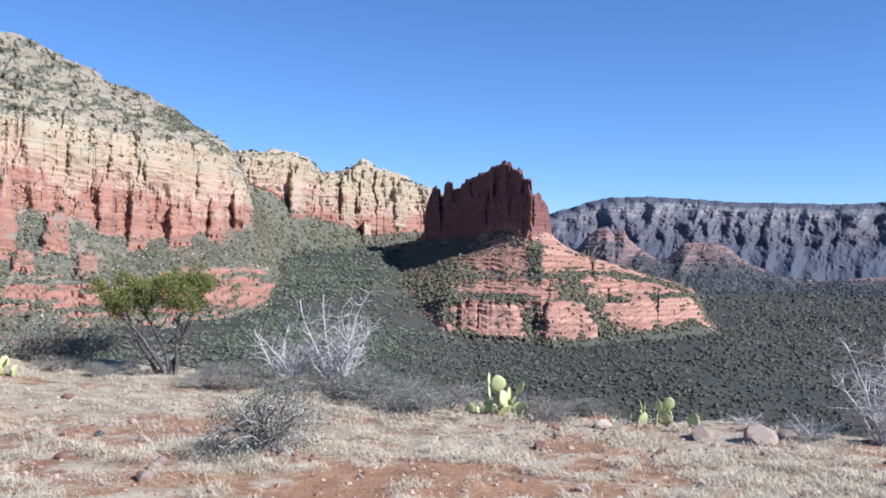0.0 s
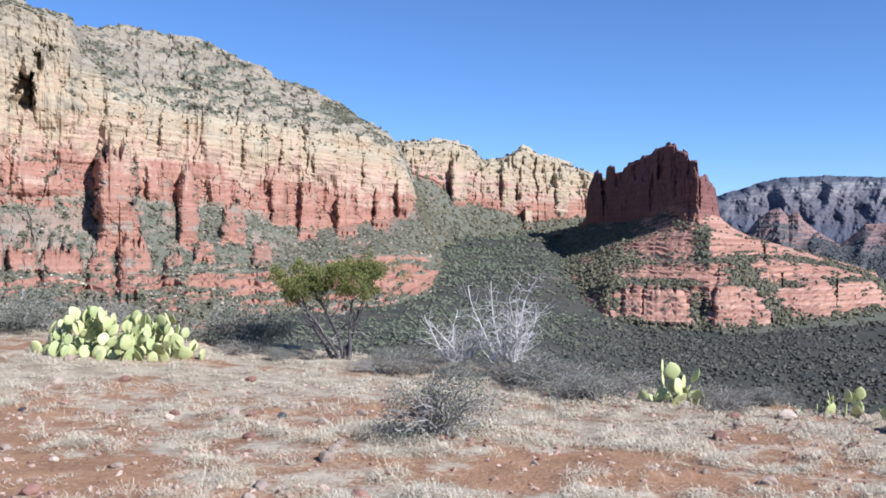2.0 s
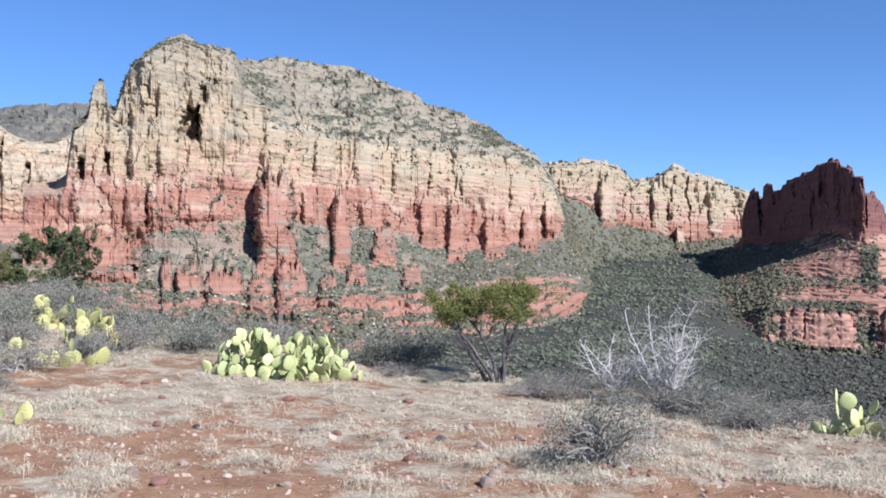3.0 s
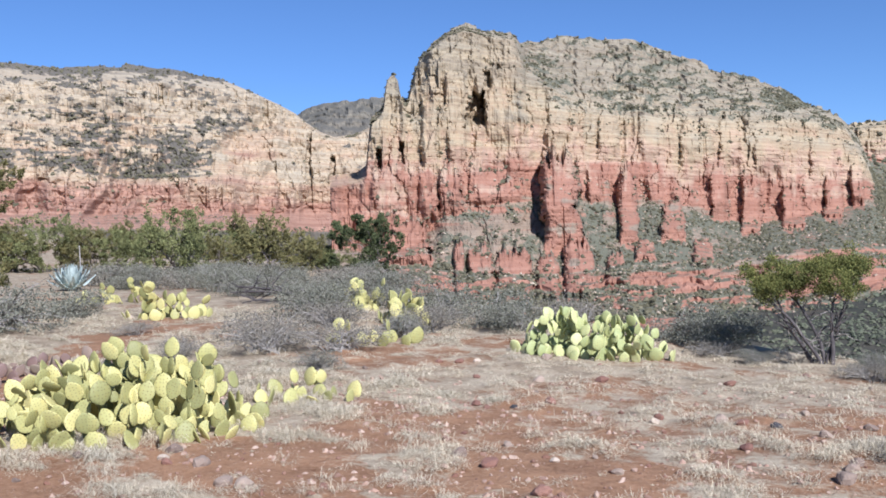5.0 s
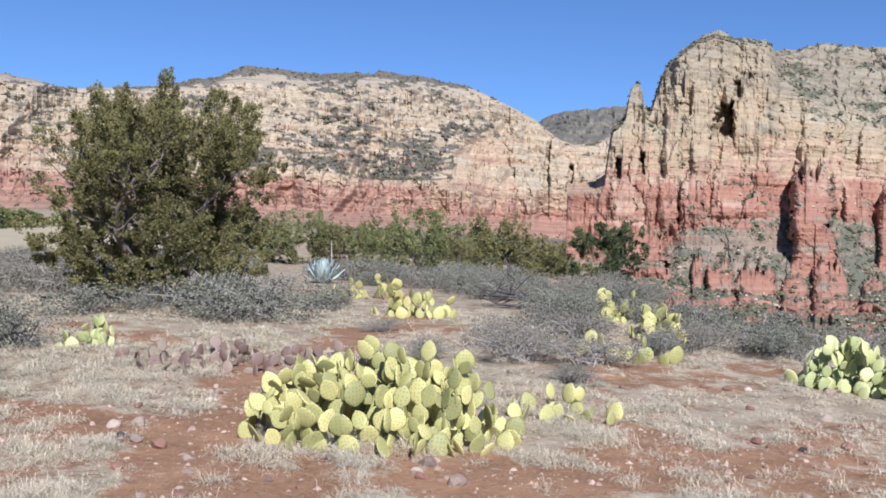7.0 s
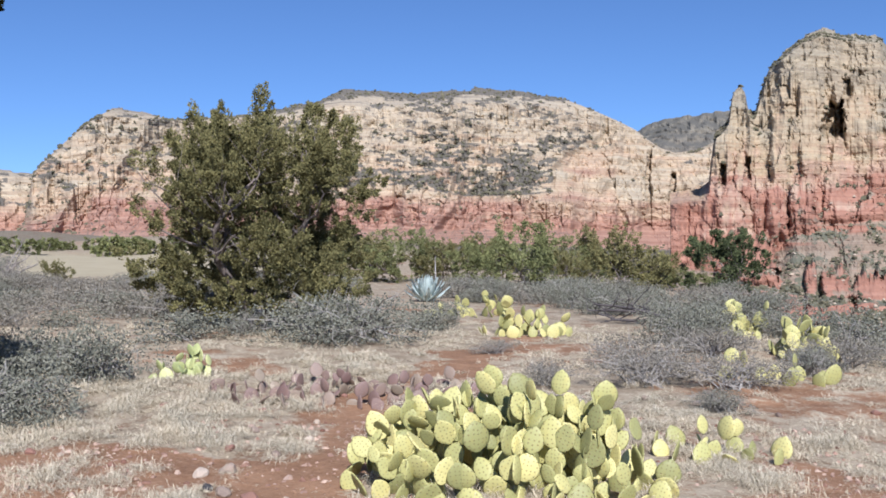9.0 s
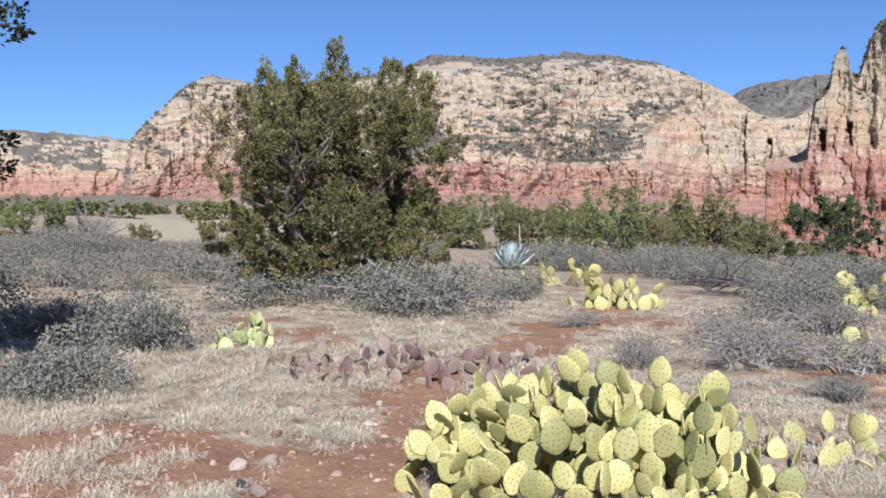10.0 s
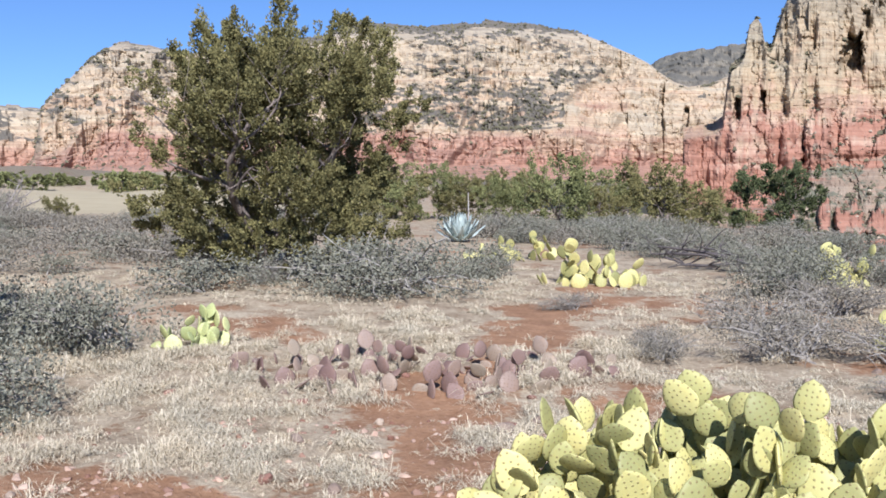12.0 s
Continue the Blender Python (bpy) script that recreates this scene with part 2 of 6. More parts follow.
def ground_material():
    m, n, l, b = material("red earth")
    pos = position(n, l, (1, 1, 1))
    big, mid, fine = noise_node(n, l, 0.35, 4, 0.6, pos), noise_node(n, l, 2.6, 5, 0.65, pos), noise_node(n, l, 22, 6, 0.7, pos)
    c = mix(n, l, grey(n, l, mid, 0.3, 0.7), (0.17, 0.085, 0.045), (0.355, 0.20, 0.112))
    c = mix(n, l, grey(n, l, fine, 0.35, 0.7, 0, 0.6), c, (0.40, 0.255, 0.16))
    straw = maths(n, l, "ADD", attribute(n, "straw"), maths(n, l, "ADD", maths(n, l, "MULTIPLY", maths(n, l, "SUBTRACT", mid, 0.5), 2.2), maths(n, l, "MULTIPLY", maths(n, l, "SUBTRACT", fine, 0.5), 1.2)))
    c = mix(n, l, grey(n, l, straw, 0.35, 0.75, 0, 0.85), c, mix(n, l, grey(n, l, maths(n, l, "ADD", maths(n, l, "MULTIPLY", mid, 0.6), maths(n, l, "MULTIPLY", fine, 0.4)), 0.36, 0.64), (0.20, 0.155, 0.10), (0.50, 0.435, 0.32)))
    v = n.new("ShaderNodeTexVoronoi")
    v.inputs["Scale"].default_value = 26
    l.new(pos, v.inputs["Vector"])
    grit = grey(n, l, v.outputs["Distance"], 0.10, 0.22, 1, 0)
    pick = grey(n, l, noise_node(n, l, 14, 2, 0.5, pos), 0.55, 0.6)
    c = mix(n, l, maths(n, l, "MULTIPLY", grit, maths(n, l, "MULTIPLY", pick, 0.8)), c, (0.5, 0.38, 0.30))
    # woodland floor far below the ledge
    wood = noise_node(n, l, 0.05, 5, 0.7, pos)
    w2 = noise_node(n, l, 0.004, 4, 0.6, pos)
    soil = mix(n, l, grey(n, l, w2, 0.55, 0.68), (0.078, 0.071, 0.056), (0.16, 0.105, 0.078))
    far = mix(n, l, grey(n, l, wood, 0.35, 0.6), soil, (0.05, 0.052, 0.042))
    meadow = mix(n, l, noise_node(n, l, 0.4, 4, 0.6, pos), (0.34, 0.285, 0.18), (0.48, 0.41, 0.275))
    c = mix(n, l, attribute(n, "wooded"), c, far)
    c = mix(n, l, attribute(n, "meadow"), c, meadow)
    l.new(c, b.inputs["Base Color"])
    b.inputs["Roughness"].default_value = 0.97
    b.inputs["Specular IOR Level"].default_value = 0.1
    h = maths(n, l, "ADD", maths(n, l, "MULTIPLY", fine, 0.5), maths(n, l, "ADD", maths(n, l, "MULTIPLY", grit, 0.4), mid))
    bump(n, l, h, 0.7, 0.05, b)
    return m


PATH = [(-5.6, 2.2), (-7.7, 3.6), (-9.5, 4.9), (-11.5, 7.2), (-13.5, 9.7), (-14.9, 11.4)]


def path_cover(x, y):
    """How bare the trodden earth is: the footpath and the open patches."""
    x, y = np.asarray(x, float), np.asarray(y, float)
    d = np.full(x.shape, 99.0)
    for (ax, ay), (bx, by) in zip(PATH, PATH[1:]):
        t = np.clip(((x - ax) * (bx - ax) + (y - ay) * (by - ay)) / ((bx - ax) ** 2 + (by - ay) ** 2), 0, 1)
        d = np.minimum(d, np.hypot(x - ax - t * (bx - ax), y - ay - t * (by - ay)))
    d = d + 0.45 * fbm(x * 1.5, y * 1.5, 4.0, 4, 0.6)
    lane = 1 - smooth(d, 0.2, 0.6)
    out = lane
    for cx, cy, rx, ry, k in ((-8.6, 2.6, 1.5, 0.9, 0.8), (-5.7, 3.2, 1.5, 1.0, 1.0), (-4.4, 2.4, 1.2, 0.9, 0.95), (-5.3, 6.5, 1.5, 0.9, 0.85), (-3.9, 5.6, 1.2, 0.7, 0.8), (-0.5, 6.8, 1.0, 0.6, 0.8), (-5.2, 4.4, 1.2, 0.9, 0.9), (-13.2, 5.6, 1.0, 0.4, 0.5), (-2.2, 8.6, 0.9, 0.4, 0.6)):
        q = np.hypot((x - cx) / rx, (y - cy) / ry) + 0.55 * fbm(x * 1.3, y * 1.3, 8.0, 4, 0.65)
        out = np.maximum(out, k * (1 - smooth(q, 0.6, 1.1)))
    return out


def build_ground():
    az = np.concatenate([np.arange(-180, -32, 3.0), np.arange(-32, 98, 0.4), np.arange(98, 180, 3.0)])
    r = np.concatenate([np.linspace(0.05, 4, 30), np.geomspace(4.04, 16, 230), np.geomspace(16.2, 30, 50), np.geomspace(30.6, 4900, 150)])
    A, Rr = np.meshgrid(np.radians(az), r)
    X, Y = -Rr * np.sin(A), Rr * np.cos(A)
    Z = land(X, Y)
    R_, AZ = np.hypot(X, Y), np.degrees(A)
    e = np.interp(AZ, [q[0] for q in EDGE], [q[1] for q in EDGE])
    wooded = np.maximum(smooth(R_ / e, 1.2, 2.2) * (1 - smooth(AZ, 40, 47) * (1 - smooth(AZ, 110, 125))), smooth(R_, 150, 260) * (1 - 0.5 * smooth(AZ, 50, 62) * (1 - smooth(AZ, 102, 114))))
    meadow = smooth(R_, 46, 55) * (1 - smooth(R_, 125, 150)) * smooth(AZ, 64, 67) * (1 - smooth(AZ, 79.5, 82.5))
    straw = 0.62 + 0.45 * fbm(X / 1.3, Y / 1.3, 1.1, 4, 0.6) - 0.9 * path_cover(X, Y) + 0.3 * smooth(R_, 9, 14)
    me = grid_mesh("ground", np.stack([X, Y, Z], -1).reshape(-1, 3), len(az), len(r), {"wooded": wooded, "meadow": meadow, "straw": straw}, ground_material(), closed=True)
    return tagged(new("ground", me), "red earth, dry grass and wooded valley floor", "ground", kind="structure")


ground = build_ground()


def spread(a, lo, hi, soft):
    return smooth(a, lo - soft, lo + soft) * (1 - smooth(a, hi - soft, hi + soft))


def cells(x, y, seed, jitter=0.85):
    """Jointed blocks: a value for each block between -1 and 1, and how near its edge a place is (0 at the joint)."""
    i, j = np.floor(x), np.floor(y)
    f1, f2, val = np.full(x.shape, 9.0), np.full(x.shape, 9.0), np.zeros(x.shape)
    for a in (-1, 0, 1):
        for b in (-1, 0, 1):
            ci, cj = i + a, j + b
            k = np.full(x.shape, seed)
            px = ci + 0.5 + 0.5 * jitter * hash3(ci, cj, np.floor(k) + 11)
            py = cj + 0.5 + 0.5 * jitter * hash3(ci, cj, np.floor(k) + 23)
            d = np.maximum(np.abs(px - x), np.abs(py - y)) * 0.6 + 0.4 * np.hypot(px - x, py - y)
            v = hash3(ci, cj, np.floor(k) + 37)
            closer = d < f1
            f2 = np.where(closer, f1, np.minimum(f2, d))
            val = np.where(closer, v, val)
            f1 = np.where(closer, d, f1)
    return val, f2 - f1


def facets(x, y, seed, tilt=0.9):
    """Broken slabs: each cell is a plane of its own depth and tilt; also how near its joint a place is."""
    i, j = np.floor(x), np.floor(y)
    f1, f2, val = np.full(x.shape, 9.0), np.full(x.shape, 9.0), np.zeros(x.shape)
    for a in (-1, 0, 1):
        for b in (-1, 0, 1):
            ci, cj = i + a, j + b
            k = np.full(x.shape, math.floor(seed))
            px, py = ci + 0.5 + 0.46 * hash3(ci, cj, k + 11), cj + 0.5 + 0.46 * hash3(ci, cj, k + 23)
            d = np.hypot(px - x, py - y)
            v = hash3(ci, cj, k + 37) + tilt * (hash3(ci, cj, k + 51) * (x - px) + (hash3(ci, cj, k + 67)) * (y - py))
            near = d < f1
            f2 = np.where(near, f1, np.minimum(f2, d))
            val = np.where(near, v, val)
            f1 = np.where(near, d, f1)
    return val, f2 - f1


def formation(name, label, az0, az1, step, stations, mat, flute=(14, 26), ledge=5.0, jag=0.0, bumps=(), cover=None, seed=0.0, rough=5.0,
              category="cliff", parts=(), gully=0.0, block=1.0, sky=(), buttress=0.0, tiers=None, spur=95.0, lean=0.5, bench=0.9, restrata=None):
    """A rock formation over azimuth and height. stations: from the foot up, (rows, [(azimuth, elevation)], [(azimuth, distance)], steepness);
    bumps: (azimuth from, to, elevation from, to, metres towards the viewer, softness); parts: (name, last station);
    tiers: for a station, how many small cliffs and benches lie between it and the one below."""
    az = np.arange(az0, az1 + 1e-6, step)
    E, D, S, K = [], [], [], []
    for i, (rows, els, dist, steep) in enumerate(stations):
        e, d = curve_of(els, az), curve_of(dist, az)
        if i == 0:
            E.append(e), D.append(d), S.append(0 * az), K.append(0 * az + steep)
        else:
            many = (tiers or {}).get(i, 0)
            for t in np.linspace(0, 1, rows + 1)[1:]:
                td = t
                if many:
                    shift = 0.55 * fbm(az / 1.9, e0 / 3 + t * 1.5, seed + i, 4) + 0.25 * fbm(az / 0.4, t * 3.0, seed + i, 2)
                    u = t * many + shift
                    td = t + (np.floor(u) + smooth(u - np.floor(u), 0.62, 1.0) - u + 0.4) / many * bench * min(1, 6 * t, 6 * (1 - t) + 0.15)
                E.append(e0 + (e - e0) * t), D.append(d0 + (d - d0) * td), S.append(0 * az + i - 1 + t), K.append(0 * az + k0 + (steep - k0) * min(1, t * 4))
        e0, d0, k0 = e, d, steep
    E, D, S, K = (np.array(q) for q in (E, D, S, K))
    level = S[:, 0].copy()
    if sky:
        over = E > curve_of(sky, az)
        S = np.minimum(S, np.where(over, 0, S).max(0))
        E = np.minimum(E, curve_of(sky, az) - 0.004 * (len(E) - np.arange(len(E)))[:, None])
    A = np.broadcast_to(az, E.shape)
    top = len(stations) - 1
    arc, z = D.mean() * np.radians(A), D * np.tan(np.radians(E))
    wide, deep = flute
    w1, w2 = fbm(arc / (wide * 4), z / (wide * 4), seed + 4.4, 3), fbm(arc / (wide * 4), z / (wide * 4), seed + 8.4, 3)
    aw, zw = arc + wide * 0.4 * w1, z + wide * 0.4 * w2
    col = ridged(aw / wide, zw / (wide * 6.5), seed, 3)
    q1, q2 = fbm(arc / (wide * 0.5), z / (wide * 0.5), seed + 1.4, 3), fbm(arc / (wide * 0.5), z / (wide * 0.5), seed + 5.4, 3)
    b1, j1 = facets((aw + wide * 0.3 * q1) / (wide * 0.8), (zw + wide * 0.5 * q2) / (wide * 2.6), seed, 0.7)
    b2, j2 = facets((aw + wide * 0.2 * q2) / (wide * 0.36), (zw + wide * 0.25 * q1) / (wide * 0.8), seed + 3, 0.7)
    b3, j3 = facets(arc / (wide * 0.17) + w1, z / (wide * 0.15) + w2, seed + 5)
    beds = fbm(arc / 90, zw / 7.0, seed + 2.2, 3)
    slabs = 0.23 * b1 + 0.12 * b2 + 0.06 * b3
    dr = -K * deep * (0.34 * col + block * slabs) - (1 - K) * deep * block * (0.03 * b2 + 0.03 * b3)
    dr = dr - ledge * (0.1 + 0.9 * K * K) * beds - rough * fbm(arc / 40, z / 40, seed + 3.1, 4)
    if buttress:
        dr = dr - buttress * smooth(S, 2.4, 4.8) * (1 - smooth(S, 5.2, 5.9)) * (ridged((arc + 12 * w1) / 62, zw / 330, seed + 5.5, 2) + 0.4 * ridged((arc + 8 * w2) / 27, zw / 190, seed + 7.5, 2))
    if gully:
        dr = dr - gully * smooth(E[-1] - E[0], 1.5, 4.2) * (1 - 0.8 * smooth(S, top - 1.0, top)) * ridged((arc + lean * z + spur * 0.32 * w1) / spur, z / (2.2 * spur), seed + 6.0, 3)
    dr = dr + 0.7 * (np.maximum.accumulate(D + dr, axis=0) - D - dr)   # few overhangs: ledges step back and chutes run on upwards
    for a0, a1, e0_, e1_, out, soft in bumps:
        u = (A - (a0 + a1) / 2 + 0.10 * (a1 - a0) * fbm(E * 0.9, A * 0.3, a0, 2)) / ((a1 - a0) / 2)
        t = (E - e0_) / (e1_ - e0_) + 0.10 * fbm(A * 6, E * 0.3, a1, 2)
        if out > 0:
            wid = np.clip(1.16 - 0.24 * t - 0.3 * smooth(t, 0.8, 1.0) + 0.14 * q1 + 0.08 * b3, 0.25, 2)
            side = np.clip(1 - (np.abs(u) / wid) ** 5, 0, 1) ** 0.5
            low = np.take_along_axis(D, np.argmin(np.abs(E - e0_), axis=0)[None], 0)   # its foot stands on the slope below
            mask = side * smooth(t, -0.25, 0.0) * (1 - smooth(t + 0.08 * b2, 0.9, 1.04))
            dr = dr * (1 - 0.45 * mask) - mask * np.minimum(out * (1.15 - 0.35 * t), np.maximum(D - low + 10, 0))
            S = np.where((side * smooth(t, -0.2, 0.0) * (1 - smooth(t, 0.95, 1.0)) > 0.4) & (S > 1.0) & (S < 2.1), 2.2, S)
        else:
            # a recess with an upright wall on one side, running out on the other
            u = u + 0.25 * q1 + 0.12 * b3
            run = (u + 1) / (2 * np.clip(1.15 - 0.6 * t, 0.3, 1.2))
            dr = dr - out * np.clip(1 - run, 0, 1) ** 0.4 * smooth(u, -1.0, -0.94) * smooth(t, 0.0, 0.15) * (1 - smooth(t, 0.85, 1.0))
    if jag:
        jb, _ = cells(arc / (wide * 0.5), z * 0 + 0.5, seed + 9)
        lift = jag * np.clip((S - (top - 0.35)) / 0.35, 0, 1) * (0.6 * ridged(arc / (wide * 0.8), seed + 1.0, 0, 3) + 0.9 * jb)
        E = E + lift
    D = D + dr
    z = D * np.tan(np.radians(E)) + EYE0
    X, Y = -D * np.sin(np.radians(A)), D * np.cos(np.radians(A))
    foot = []
    for f in (0.97, 0.988):
        low = land(X[0] * f, Y[0] * f)
        foot.append(np.stack([X[0] * f, Y[0] * f, low - 10 if f < 0.98 else 0.3 * low + 0.7 * z[0] - 1], -1))
    # the far side falls away behind the skyline
    back = []
    for k, drop in ((0.06, 0.10), (0.20, 0.45), (0.45, 1.0)):
        f = 1 + k
        low = land(X[-1] * f, Y[-1] * f) - 12
        back.append(np.stack([X[-1] * f, Y[-1] * f, z[-1] * (1 - drop) + low * drop], -1))
    V = np.concatenate([np.array(foot), np.stack([X, Y, z], -1), np.array(back)])
    gz, gr = np.gradient(z, axis=0), np.abs(np.gradient(D, axis=0)) + 1e-6
    c = 0.55 * smooth(np.clip(gr / (np.abs(gz) + gr), 0, 1), 0.5, 0.85) - 0.15
    if cover:
        c = c + cover(A, E, S)
    ends = lambda q, lo, hi: np.concatenate([np.full((2, len(az)), lo), q, np.full((3, len(az)), hi)])
    S2, C2 = ends(S if restrata is None else S + restrata(A, E, S), 0.0, top), ends(c, 1.0, 0.6)
    body = new(name)
    mid = len(az) // 2
    body.location = V[1, mid]
    tagged(body, label, category)
    first = 0
    for pname, last in parts or (("rock_face", top),):
        stop = V.shape[0] if last >= top else 2 + int(np.argmax(level >= last)) + 1
        sel = V[first:stop]
        me = grid_mesh(pname, (sel - V[1, mid]).reshape(-1, 3), len(az), sel.shape[0], {"strata": S2[first:stop], "cover": C2[first:stop]}, mat, smooth_faces=False)
        ob = new(pname, me)
        ob.parent = body
        first = stop - 1
    return body, V[:-3], np.concatenate([np.full((2, len(az)), 9.0), c])


A_FAR = [(42, 800), (36, 830), (30, 880), (24, 960), (18, 1060), (13, 1180), (10, 1250)]


def plus(pairs, d):
    return [(a, v + d) for a, v in pairs]


def a_cover(A, E, S):
    c = 0.55 * spread(S, 0.15, 1.05, 0.15) * (0.5 + fbm(A / 2.2, E / 1.2, 5.0, 3)) + 0.62 * spread(S, 1.0, 1.98, 0.1) * (0.75 + 0.8 * fbm(A / 1.0, E / 0.7, 2.0, 3)) + 0.35 * spread(S, 0.0, 1.0, 0.1) * fbm(A / 1.2, E / 0.16, 7.0, 3)
    c = c + 0.62 * spread(S, 4.7, 6.2, 0.2) * spread(A, 12, 31.0, 1.0) * (0.25 + 0.5 * fbm(A / 0.9, E / 0.45, 21.0, 3) + 0.6 * fbm(A / 1.6, E / 0.7, 1.0, 3))
    c = c + 0.42 * spread(S, 4.7, 6.2, 0.2) * spread(A, 11, 31.2, 0.6) * (0.15 + 1.1 * fbm(A / 0.55, E / 0.3, 11.0, 3))
    c = c + 0.75 * smooth(-E, 2.0, 3.2) * (1 - smooth(S, 0.8, 1.0)) * (0.75 + 0.9 * fbm(A / 1.1, E / 0.5, 31.0, 3))
    c = c + 0.6 * spread(S, 0.25, 1.0, 0.2) * fbm(A / 0.7, E / 0.22, 51.0, 3)
    end = A + 0.35 * fbm(A * 1.5, E * 1.2, 4.5, 3)
    c = c + 1.2 * (1 - smooth(end, 11.2, 11.8)) * smooth(S, 0.95, 1.1) + 1.2 * (1 - smooth(end, 9.7, 10.3)) * (1 - smooth(S, 0.95, 1.1))
    c = c - 1.5 * smooth(A, 40.2, 40.8)
    return c - 0.9 * spread(S, 0.0, 0.9, 0.1) * smooth(fbm(A / 3.0, E / 0.35, 8.0, 2), 0.05, 0.3)


